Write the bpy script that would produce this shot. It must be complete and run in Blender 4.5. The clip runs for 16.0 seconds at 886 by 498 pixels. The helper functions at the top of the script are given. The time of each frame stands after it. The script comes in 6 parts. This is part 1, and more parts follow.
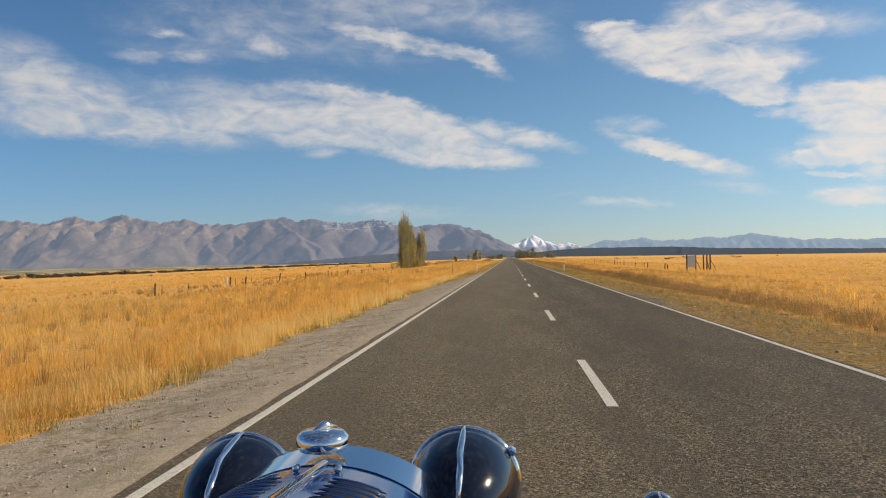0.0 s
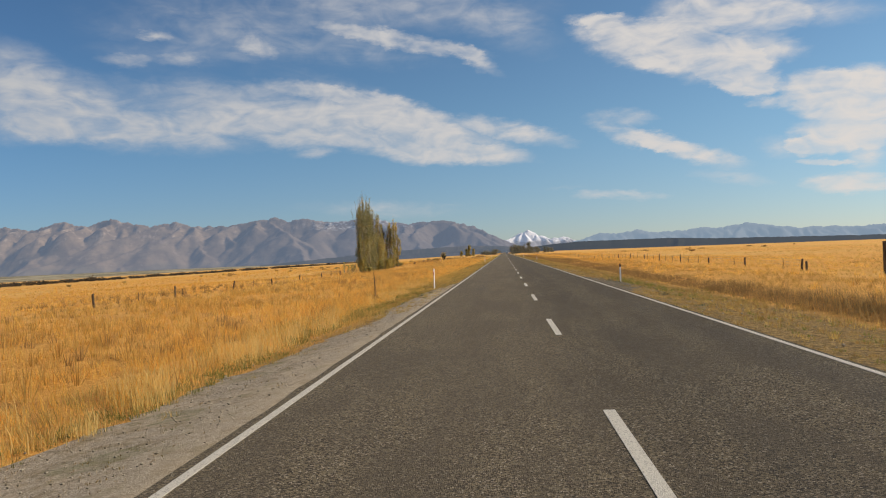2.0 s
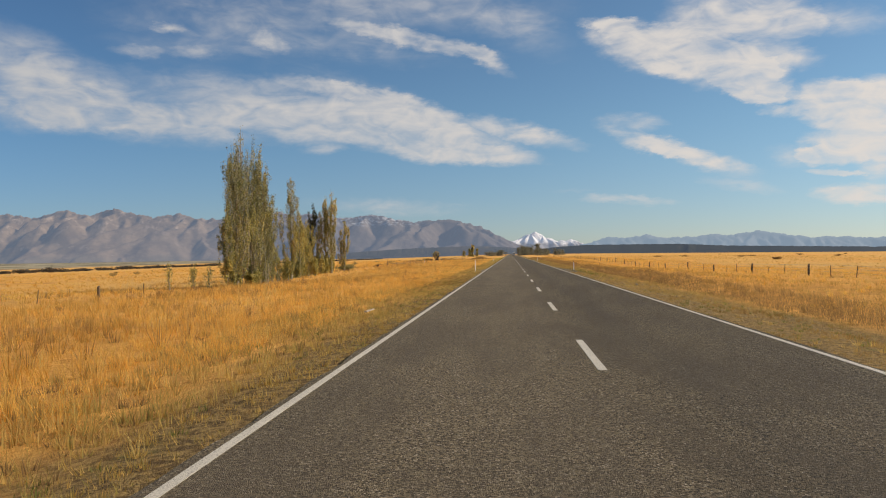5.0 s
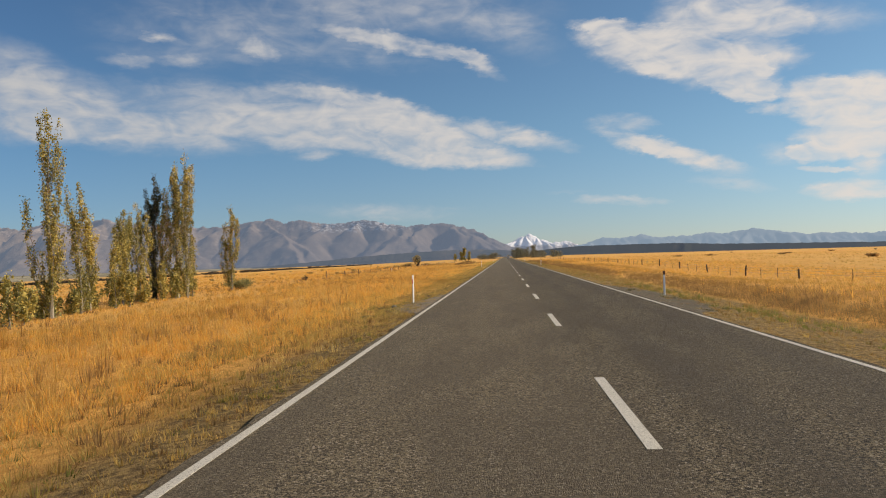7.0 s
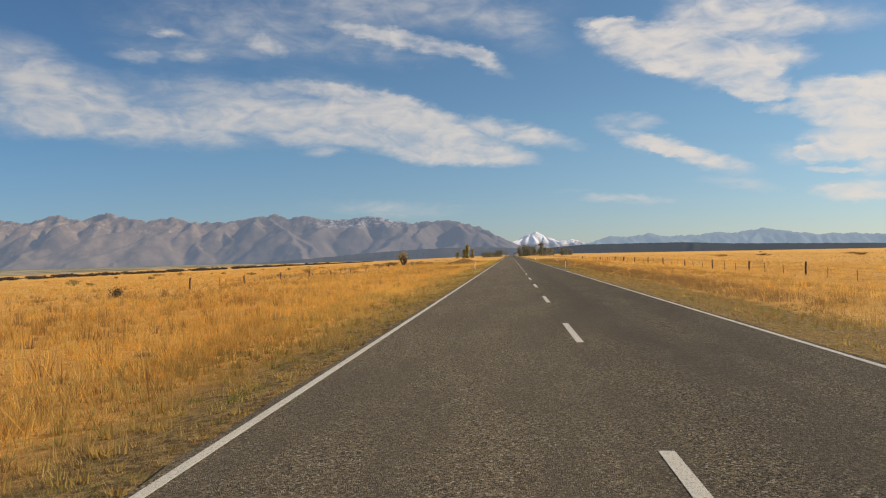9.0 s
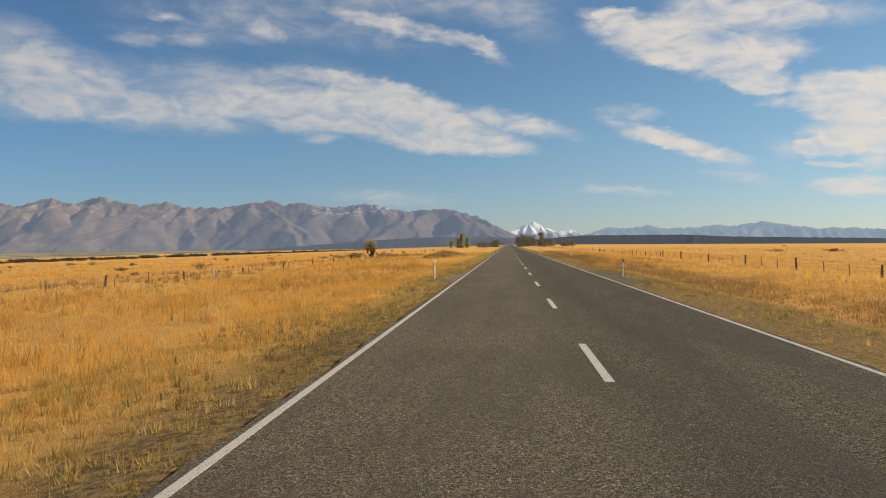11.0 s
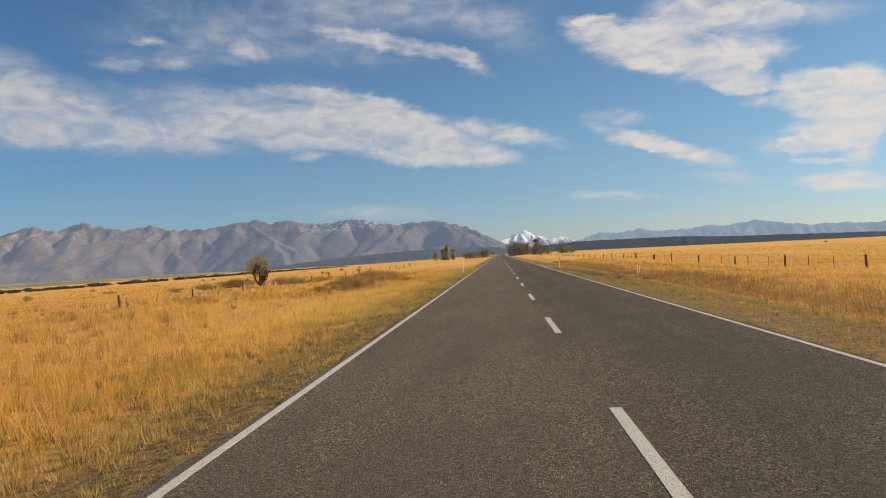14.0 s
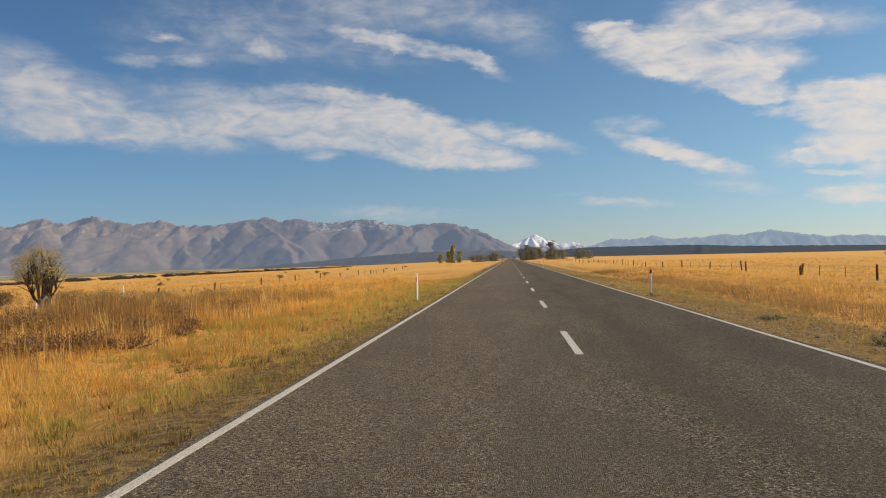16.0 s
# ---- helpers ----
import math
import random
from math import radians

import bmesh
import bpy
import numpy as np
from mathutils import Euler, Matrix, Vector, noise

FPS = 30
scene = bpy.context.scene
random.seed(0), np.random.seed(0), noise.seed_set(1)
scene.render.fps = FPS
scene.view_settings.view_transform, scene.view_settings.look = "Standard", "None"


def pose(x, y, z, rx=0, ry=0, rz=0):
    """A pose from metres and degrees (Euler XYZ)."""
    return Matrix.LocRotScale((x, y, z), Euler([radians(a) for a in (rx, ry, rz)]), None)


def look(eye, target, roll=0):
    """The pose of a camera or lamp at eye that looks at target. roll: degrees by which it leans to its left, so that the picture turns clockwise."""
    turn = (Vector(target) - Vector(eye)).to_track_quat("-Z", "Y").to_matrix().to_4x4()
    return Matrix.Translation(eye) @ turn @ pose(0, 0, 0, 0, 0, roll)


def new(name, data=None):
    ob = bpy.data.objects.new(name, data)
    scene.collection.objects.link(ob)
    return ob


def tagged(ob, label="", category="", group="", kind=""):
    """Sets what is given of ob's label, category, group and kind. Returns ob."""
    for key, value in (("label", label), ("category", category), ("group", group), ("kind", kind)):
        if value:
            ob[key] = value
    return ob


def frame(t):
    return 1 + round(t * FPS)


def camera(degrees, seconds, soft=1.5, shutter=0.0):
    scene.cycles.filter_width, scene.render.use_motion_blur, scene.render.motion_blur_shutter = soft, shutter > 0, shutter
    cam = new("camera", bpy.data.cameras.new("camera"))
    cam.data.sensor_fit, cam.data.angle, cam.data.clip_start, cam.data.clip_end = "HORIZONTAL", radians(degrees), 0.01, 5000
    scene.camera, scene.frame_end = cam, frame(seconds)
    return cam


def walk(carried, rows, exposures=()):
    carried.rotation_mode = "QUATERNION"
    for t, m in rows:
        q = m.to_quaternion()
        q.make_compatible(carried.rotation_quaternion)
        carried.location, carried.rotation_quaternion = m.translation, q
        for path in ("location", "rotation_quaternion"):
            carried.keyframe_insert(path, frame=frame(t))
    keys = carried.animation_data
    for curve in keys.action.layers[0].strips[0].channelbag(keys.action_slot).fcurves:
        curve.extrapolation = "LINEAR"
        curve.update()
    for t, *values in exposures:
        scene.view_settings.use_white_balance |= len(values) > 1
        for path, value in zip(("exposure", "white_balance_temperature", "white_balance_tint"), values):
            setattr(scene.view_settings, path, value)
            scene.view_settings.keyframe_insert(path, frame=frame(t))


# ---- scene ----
FOV = 60.66
# seconds, x, y, z, yaw, pitch, roll
ROWS = [
    (0.0, -0.986, 2.35, 1.471, 5.02, 0.65, 0.64),
    (0.5, -1.011, 13.02, 1.613, 5.05, 0.02, 0.98),
    (1.0, -1.063, 24.14, 1.478, 5.02, 0.45, 1.32),
    (1.5, -1.016, 35.12, 1.491, 4.83, 0.55, 1.48),
    (2.0, -0.951, 45.78, 1.558, 4.63, 0.41, 2.03),
    (2.5, -0.934, 56.42, 1.442, 4.74, 0.90, 2.08),
    (3.0, -0.844, 67.52, 1.571, 4.89, 0.32, 2.35),
    (5.5, -1.183, 121.12, 1.461, 5.11, 0.39, 0.13),
    (6.0, -1.151, 132.32, 1.503, 4.78, 0.38, 0.51),
    (6.5, -1.125, 143.28, 1.557, 4.80, 0.01, 0.91),
    (7.0, -1.073, 154.11, 1.464, 4.66, 0.68, 1.52),
    (7.5, -1.028, 164.79, 1.545, 4.64, 0.34, 1.74),
    (8.0, -1.010, 175.32, 1.591, 4.90, -0.04, 1.07),
    (8.5, -1.061, 186.44, 1.575, 4.98, -0.05, 0.71),
    (9.0, -1.077, 197.69, 1.420, 5.10, 0.49, 1.01),
    (11.5, -1.170, 251.78, 1.618, 4.87, -0.44, 0.09),
    (12.0, -1.154, 262.52, 1.628, 4.82, -0.21, 0.76),
    (12.5, -1.161, 273.31, 1.508, 4.78, 0.68, 0.66),
    (13.0, -1.131, 284.50, 1.545, 4.70, 0.09, 1.27),
    (13.5, -1.087, 295.23, 1.618, 4.94, -0.04, 0.97),
    (14.0, -1.013, 306.02, 1.487, 4.24, 0.56, 2.63),
    (14.5, -0.942, 316.77, 1.469, 4.68, 0.84, 1.92),
    (15.0, -0.912, 327.66, 1.528, 4.87, 0.34, 1.04),
    (15.5, -0.954, 338.43, 1.526, 5.11, 0.16, 1.04),
    (16.0, -0.952, 349.09, 1.376, 5.02, 0.77, 1.16),
]
EXPOSURE, KELVIN = 0.04, 6950.0
SKY_AIR, SKY_DUST, SKY_OZONE, SKY_STRENGTH = 1.0, 0.1, 1.5, 0.10
SKY_FAR_SIDE, SKY_SUN_SIDE, SKY_LOW = (0.26, 0.515, 0.785, 1), (0.82, 1.0, 1.03, 1), (0.90, 0.82, 0.98, 1)
CLOUD_FAR_SIDE, CLOUD_SUN_SIDE = (3.75, 4.2, 4.75, 1), (7.7, 7.4, 7.1, 1)
cam = camera(FOV, 16.0, soft=1.08)
walk(cam, [(t, pose(x, y, z, 90 + pitch, roll, yaw)) for t, x, y, z, yaw, pitch, roll in ROWS], [(0.0, EXPOSURE + 0.12, KELVIN - 150, 11.5), (0.35, EXPOSURE - 0.02, KELVIN - 170, 11.5), (3.0, EXPOSURE - 0.02, KELVIN - 170, 11.5), (5.5, EXPOSURE, KELVIN, 12.0), (9.2, EXPOSURE, KELVIN, 12.0), (11.5, EXPOSURE, KELVIN + 40, 12.0), (14.0, EXPOSURE, KELVIN - 110, 12.0), (16.0, EXPOSURE, KELVIN - 80, 12.0)])

# ---------------------------------------------------------------- sky and sun
SUN_TO = Vector((0.85, 0.15, 0.53)).normalized()
sun = new("sun", bpy.data.lights.new("sun", "SUN"))
sun.data.energy, sun.data.angle, sun.data.color = 5.0, radians(0.53), (1.0, 0.88, 0.70)
sun.matrix_world = look((0, 0, 80), Vector((0, 0, 80)) - SUN_TO)

world = bpy.data.worlds.new("sky")
scene.world = world
world.use_nodes = True
wt = world.node_tree
wt.nodes.clear()


def wnode(kind, **values):
    n = wt.nodes.new(kind)
    for key, value in values.items():
        n.inputs[key].default_value = value
    return n


def wmath(op, a, b=None, c=None):
    n = wt.nodes.new("ShaderNodeMath")
    n.operation = op
    for i, v in enumerate((a, b, c)):
        if v is None:
            continue
        if isinstance(v, (int, float)):
            n.inputs[i].default_value = v
        else:
            wt.links.new(v, n.inputs[i])
    return n.outputs[0]


coord = wt.nodes.new("ShaderNodeTexCoord")
sep = wt.nodes.new("ShaderNodeSeparateXYZ")
wt.links.new(coord.outputs["Generated"], sep.inputs[0])
azimuth = wmath("MULTIPLY", wmath("ARCTAN2", sep.outputs[0], sep.outputs[1]), 57.296)
height = wmath("MULTIPLY", wmath("ARCSINE", sep.outputs[2]), 57.296)
plan = wt.nodes.new("ShaderNodeCombineXYZ")
wt.links.new(azimuth, plan.inputs[0])
wt.links.new(height, plan.inputs[1])


def wnoise(scale, detail, rough, stretch, rot=0.0, distortion=0.0):
    m = wt.nodes.new("ShaderNodeMapping")
    m.inputs["Scale"].default_value = stretch
    m.inputs["Rotation"].default_value = (0, 0, radians(rot))
    wt.links.new(plan.outputs[0], m.inputs[0])
    n = wnode("ShaderNodeTexNoise", Scale=scale, Detail=detail, Roughness=rough, Distortion=distortion)
    wt.links.new(m.outputs[0], n.inputs["Vector"])
    return n


# the clouds' plan is bent by two noises, so that their edges fray
bend = wnoise(0.16, 4.0, 0.55, (1, 2.2, 1))
fray = wnoise(0.85, 6.0, 0.65, (1, 2.4, 1))
bent = plan.outputs[0]
for n, amount in ((bend, (3.0, 0.9, 0)), (fray, (1.8, 0.85, 0))):
    shift = wt.nodes.new("ShaderNodeVectorMath")
    shift.operation = "SUBTRACT"
    shift.inputs[1].default_value = (0.5, 0.5, 0.5)
    wt.links.new(n.outputs["Color"], shift.inputs[0])
    add = wt.nodes.new("ShaderNodeVectorMath")
    add.operation = "MULTIPLY_ADD"
    add.inputs[1].default_value = amount
    wt.links.new(shift.outputs[0], add.inputs[0])
    wt.links.new(bent, add.inputs[2])
    bent = add.outputs[0]
cover = None


def cloud(az, el, wide, tall, fall=0.0, dense=1.0):
    """A bank of cloud round that azimuth and height, in degrees, falling to the right by so many degrees."""
    global cover
    m = wt.nodes.new("ShaderNodeMapping")
    m.vector_type = "TEXTURE"
    m.inputs["Location"].default_value = (az, el, 0)
    m.inputs["Rotation"].default_value = (0, 0, radians(-fall))
    m.inputs["Scale"].default_value = (wide * 1.25, tall * 1.38, 1)
    wt.links.new(bent, m.inputs[0])
    gr = wt.nodes.new("ShaderNodeTexGradient")
    gr.gradient_type = "SPHERICAL"
    wt.links.new(m.outputs[0], gr.inputs[0])
    one = wmath("MULTIPLY", wmath("POWER", gr.outputs["Fac"], 0.8), dense * 1.25)
    cover = one if cover is None else wmath("ADD", cover, one)


# the long streak
cloud(-33.3, 11.96, 5.54, 2.30, 18, 0.92)
cloud(-33.4, 9.58, 5.31, 1.18, 0, 0.85)
cloud(-27.4, 10.84, 6.90, 1.74, 8, 0.66)
cloud(-23.7, 9.21, 8.84, 1.27, 1, 0.78)
cloud(-17.7, 10.73, 6.88, 1.63, 11, 0.55)
cloud(-14.6, 12.5, 3.2, 0.50, 9, 0.65)
cloud(-8.6, 11.45, 4.6, 0.55, 12, 0.95)
cloud(-22.5, 12.4, 5.5, 0.9, 5, 0.35)
cloud(-11.0, 11.16, 7.16, 1.57, 14, 0.80)
cloud(-12.8, 9.73, 7.98, 1.41, 4, 0.80)
cloud(-6.0, 8.79, 7.27, 1.51, 9, 1.10)
cloud(-3.0, 7.45, 5.13, 0.76, 4, 1.00)
cloud(1.3, 9.05, 4.2, 0.62, 15, 1.05)
# wisps and veils above it
cloud(-6.7, 15.75, 5.8, 0.52, 11, 1.2)
cloud(-1.6, 14.3, 2.3, 0.50, 30, 0.95)
cloud(-19.5, 17.3, 10.50, 2.3, 4, 0.42)
cloud(-24.5, 15.6, 6.5, 1.7, 3, 0.24)
cloud(-14.5, 15.6, 7.5, 1.6, 4, 0.34)
cloud(-6.5, 18.3, 10.5, 1.7, 4, 0.62)
cloud(-7.0, 14.6, 5.0, 0.9, 6, 0.26)
cloud(-23.6, 14.29, 5.75, 0.77, 2, 0.25)
cloud(-25.4, 15.81, 0.98, 0.30, 1, 0.60)
cloud(-17.8, 15.30, 1.44, 0.56, 18, 0.55)
cloud(-27.0, 14.01, 1.66, 0.38, -2, 0.50)
cloud(-23.0, 14.24, 1.55, 0.46, -3, 0.40)
cloud(-14.3, 7.87, 1.59, 0.33, -5, 0.70)
cloud(1.5, 16.05, 4.24, 1.41, 17, 0.40)
cloud(-9.1, 3.50, 6.38, 0.60, 3, 0.60)
cloud(-3.6, 3.78, 2.14, 0.21, 2, 0.25)
# the puffs over the right-hand range
cloud(7.3, 16.49, 1.84, 0.42, 5, 0.98)
cloud(9.7, 14.65, 3.66, 1.38, 20, 1.54)
cloud(14.0, 13.65, 4.68, 1.58, 18, 1.68)
cloud(17.3, 11.95, 2.59, 1.28, 12, 1.54)
cloud(17.7, 10.96, 2.01, 0.53, 6, 1.26)
cloud(16.0, 15.87, 4.88, 1.85, 7, 1.54)
cloud(19.9, 13.13, 2.13, 0.74, 8, 0.98)
cloud(22.7, 15.24, 3.73, 0.92, 9, 0.63)
cloud(22.5, 9.84, 2.53, 1.32, 7, 2.16)
cloud(24.8, 8.84, 2.26, 2.17, 7, 2.16)
cloud(18.9, 9.76, 1.29, 0.34, 6, 1.12)
cloud(22.3, 7.45, 2.03, 0.90, 6, 1.12)
cloud(22.1, 6.35, 1.87, 0.56, 5, 1.96)
cloud(22.4, 5.27, 1.52, 0.23, 4, 1.76)
cloud(19.7, 6.36, 1.79, 0.76, 15, 0.63)
cloud(23.9, 3.77, 2.62, 0.60, 2, 1.67)
cloud(24.9, 5.55, 1.29, 1.47, 5, 0.84)
cloud(8.8, 9.49, 2.42, 0.69, 4, 1.12)
cloud(10.7, 7.90, 2.80, 0.60, 14, 1.40)
cloud(14.2, 6.46, 3.47, 0.55, 17, 1.12)
cloud(16.4, 4.72, 2.61, 0.47, 12, 0.63)
cloud(8.6, 3.92, 3.43, 0.37, 3, 1.12)
cloud(4.5, 4.72, 1.66, 0.17, 2, 0.35)
# the rest of the sky, behind and above
loose = wnoise(0.05, 6.0, 0.6, (1, 2.4, 1), 8)
away = wmath("SUBTRACT", wmath("MAXIMUM", wmath("DIVIDE", wmath("ABSOLUTE", wmath("ADD", azimuth, 5.0)), 40.0), wmath("DIVIDE", height, 22.0)), 1.0)
away = wmath("MINIMUM", wmath("MAXIMUM", wmath("MULTIPLY", away, 3.0), 0.0), 1.0)
cover = wmath("ADD", cover, wmath("MULTIPLY", away, wmath("MULTIPLY", wmath("SUBTRACT", loose.outputs["Fac"], 0.42), 3.2)))
# fibres and lumps inside the banks
grain = wnoise(0.36, 5.0, 0.52, (1, 2.0, 1), 12, 1.2)
lumps = wnoise(0.17, 4.0, 0.6, (1, 2.2, 1), 12)
streaks = wnoise(0.22, 5.0, 0.55, (0.6, 2.8, 1), 10, 1.0)
texture_of = wmath("ADD", wmath("MULTIPLY", grain.outputs["Fac"], 1.15), wmath("ADD", wmath("MULTIPLY", lumps.outputs["Fac"], 1.2), wmath("MULTIPLY", streaks.outputs["Fac"], 1.0)))
thick = wmath("MULTIPLY", wmath("MINIMUM", cover, 1.15), wmath("MAXIMUM", wmath("SUBTRACT", texture_of, 0.86), 0.0))
ramp = wt.nodes.new("ShaderNodeMapRange")
ramp.interpolation_type = "SMOOTHSTEP"
ramp.inputs["From Min"].default_value, ramp.inputs["From Max"].default_value = 0.04, 1.4
ramp.inputs["To Max"].default_value = 1.0
wt.links.new(thick, ramp.inputs["Value"])
sky = wt.nodes.new("ShaderNodeTexSky")
sky.sky_type = "NISHITA"
sky.sun_disc = False
sky.sun_elevation = math.asin(SUN_TO.z)
sky.sun_rotation = math.atan2(SUN_TO.x, SUN_TO.y)
sky.altitude, sky.air_density, sky.dust_density, sky.ozone_density = 500, SKY_AIR, SKY_DUST, SKY_OZONE
mix = wt.nodes.new("ShaderNodeMix")
mix.data_type = "RGBA"
wt.links.new(ramp.outputs[0], mix.inputs["Factor"])
# the sky and the clouds are brightest on the sun's side
toward = wmath("ADD", wmath("MULTIPLY", wmath("COSINE", wmath("DIVIDE", wmath("SUBTRACT", azimuth, math.degrees(sky.sun_rotation)), 57.296)), 0.5), 0.5)
side = wt.nodes.new("ShaderNodeMix")
side.data_type = "RGBA"
wt.links.new(toward, side.inputs["Factor"])
side.inputs["A"].default_value, side.inputs["B"].default_value = SKY_FAR_SIDE, SKY_SUN_SIDE
tint = wt.nodes.new("ShaderNodeMix")
tint.data_type, tint.blend_type = "RGBA", "MULTIPLY"
tint.inputs["Factor"].default_value = 1.0
wt.links.new(sky.outputs[0], tint.inputs["A"])
low = wt.nodes.new("ShaderNodeMapRange")
low.interpolation_type = "SMOOTHSTEP"
wt.links.new(height, low.inputs["Value"])
low.inputs["From Min"].default_value, low.inputs["From Max"].default_value = -1.0, 11.0
haze = wt.nodes.new("ShaderNodeMix")
haze.data_type = "RGBA"
wt.links.new(low.outputs[0], haze.inputs["Factor"])
haze.inputs["A"].default_value, haze.inputs["B"].default_value = SKY_LOW, (1, 1, 1, 1)
both = wt.nodes.new("ShaderNodeMix")
both.data_type, both.blend_type = "RGBA", "MULTIPLY"
both.inputs["Factor"].default_value = 1.0
wt.links.new(side.outputs["Result"], both.inputs["A"])
wt.links.new(haze.outputs["Result"], both.inputs["B"])
wt.links.new(both.outputs["Result"], tint.inputs["B"])
wt.links.new(tint.outputs["Result"], mix.inputs["A"])
lit = wt.nodes.new("ShaderNodeMix")
lit.data_type = "RGBA"
wt.links.new(toward, lit.inputs["Factor"])
lit.inputs["A"].default_value, lit.inputs["B"].default_value = CLOUD_FAR_SIDE, CLOUD_SUN_SIDE
wt.links.new(lit.outputs["Result"], mix.inputs["B"])
ground_light = wt.nodes.new("ShaderNodeBackground")
wt.links.new(mix.outputs["Result"], ground_light.inputs["Color"])
ground_light.inputs["Strength"].default_value = SKY_STRENGTH
wout = wt.nodes.new("ShaderNodeOutputWorld")
wt.links.new(ground_light.outputs[0], wout.inputs[0])

# ---------------------------------------------------------------- materials


class Mat:
    """A node material with short ways to add noises, ramps and mixes."""

    def __init__(self, name, rough=0.8, metal=0.0, spec=0.5):
        self.m = bpy.data.materials.new(name)
        self.m.use_nodes = True
        self.t = self.m.node_tree
        self.bsdf = self.t.nodes["Principled BSDF"]
        self.out = self.t.nodes["Material Output"]
        self.bsdf.inputs["Roughness"].default_value = rough
        self.bsdf.inputs["Metallic"].default_value = metal
        self.bsdf.inputs["Specular IOR Level"].default_value = spec
        self.pos = None

    def put(self, socket, value):
        if isinstance(value, bpy.types.NodeSocket):
            self.t.links.new(value, socket)
        elif isinstance(value, (tuple, list)) and len(value) == 3 and socket.type == "RGBA":
            socket.default_value = (*value, 1)
        else:
            socket.default_value = value

    def position(self):
        if self.pos is None:
            self.pos = self.t.nodes.new("ShaderNodeNewGeometry").outputs["Position"]
        return self.pos

    def axis(self, i):
        n = self.t.nodes.new("ShaderNodeSeparateXYZ")
        self.t.links.new(self.position(), n.inputs[0])
        return n.outputs[i]

    def noise(self, scale, detail=4, rough=0.6, stretch=None, color=False):
        n = self.t.nodes.new("ShaderNodeTexNoise")
        n.inputs["Scale"].default_value, n.inputs["Detail"].default_value, n.inputs["Roughness"].default_value = scale, detail, rough
        v = self.position()
        if stretch:
            m = self.t.nodes.new("ShaderNodeMapping")
            m.inputs["Scale"].default_value = stretch
            self.t.links.new(v, m.inputs[0])
            v = m.outputs[0]
        self.t.links.new(v, n.inputs["Vector"])
        return n.outputs["Color" if color else "Fac"]

    def cells(self, scale, feature="F1", out="Distance"):
        n = self.t.nodes.new("ShaderNodeTexVoronoi")
        n.inputs["Scale"].default_value = scale
        n.feature = feature
        self.t.links.new(self.position(), n.inputs["Vector"])
        return n.outputs[out]

    def math(self, op, a, b=0.0):
        n = self.t.nodes.new("ShaderNodeMath")
        n.operation = op
        self.put(n.inputs[0], a)
        self.put(n.inputs[1], b)
        return n.outputs[0]

    def span(self, v, lo, hi, to0=0.0, to1=1.0):
        n = self.t.nodes.new("ShaderNodeMapRange")
        n.interpolation_type = "SMOOTHSTEP"
        self.put(n.inputs["Value"], v)
        for key, x in zip(("From Min", "From Max", "To Min", "To Max"), (lo, hi, to0, to1)):
            n.inputs[key].default_value = x
        return n.outputs[0]

    def mix(self, f, a, b, kind="MIX"):
        n = self.t.nodes.new("ShaderNodeMix")
        n.data_type, n.blend_type = "RGBA", kind
        self.put(n.inputs["Factor"], f)
        self.put(n.inputs["A"], a)
        self.put(n.inputs["B"], b)
        return n.outputs["Result"]

    def island(self):
        return self.t.nodes.new("ShaderNodeNewGeometry").outputs["Random Per Island"]

    def own(self):
        return self.t.nodes.new("ShaderNodeObjectInfo").outputs["Random"]

    def base(self, v):
        self.put(self.bsdf.inputs["Base Color"], v)
        return self

    def rough(self, v):
        self.put(self.bsdf.inputs["Roughness"], v)
        return self

    def bump(self, v, distance=0.01, strength=0.6):
        n = self.t.nodes.new("ShaderNodeBump")
        n.inputs["Strength"].default_value, n.inputs["Distance"].default_value = strength, distance
        self.put(n.inputs["Height"], v)
        self.t.links.new(n.outputs[0], self.bsdf.inputs["Normal"])
        return self

    def translucent(self, color, amount):
        tr = self.t.nodes.new("ShaderNodeBsdfTranslucent")
        self.put(tr.inputs["Color"], color)
        mx = self.t.nodes.new("ShaderNodeMixShader")
        mx.inputs[0].default_value = amount
        self.t.links.new(self.bsdf.outputs[0], mx.inputs[1])
        self.t.links.new(tr.outputs[0], mx.inputs[2])
        self.t.links.new(mx.outputs[0], self.out.inputs["Surface"])
        return self

    def haze_glow(self, color, strength):
        """For the far ranges of the backdrop only: haze before them, put into the rock as emission."""
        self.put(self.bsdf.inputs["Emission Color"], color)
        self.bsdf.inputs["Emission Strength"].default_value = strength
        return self


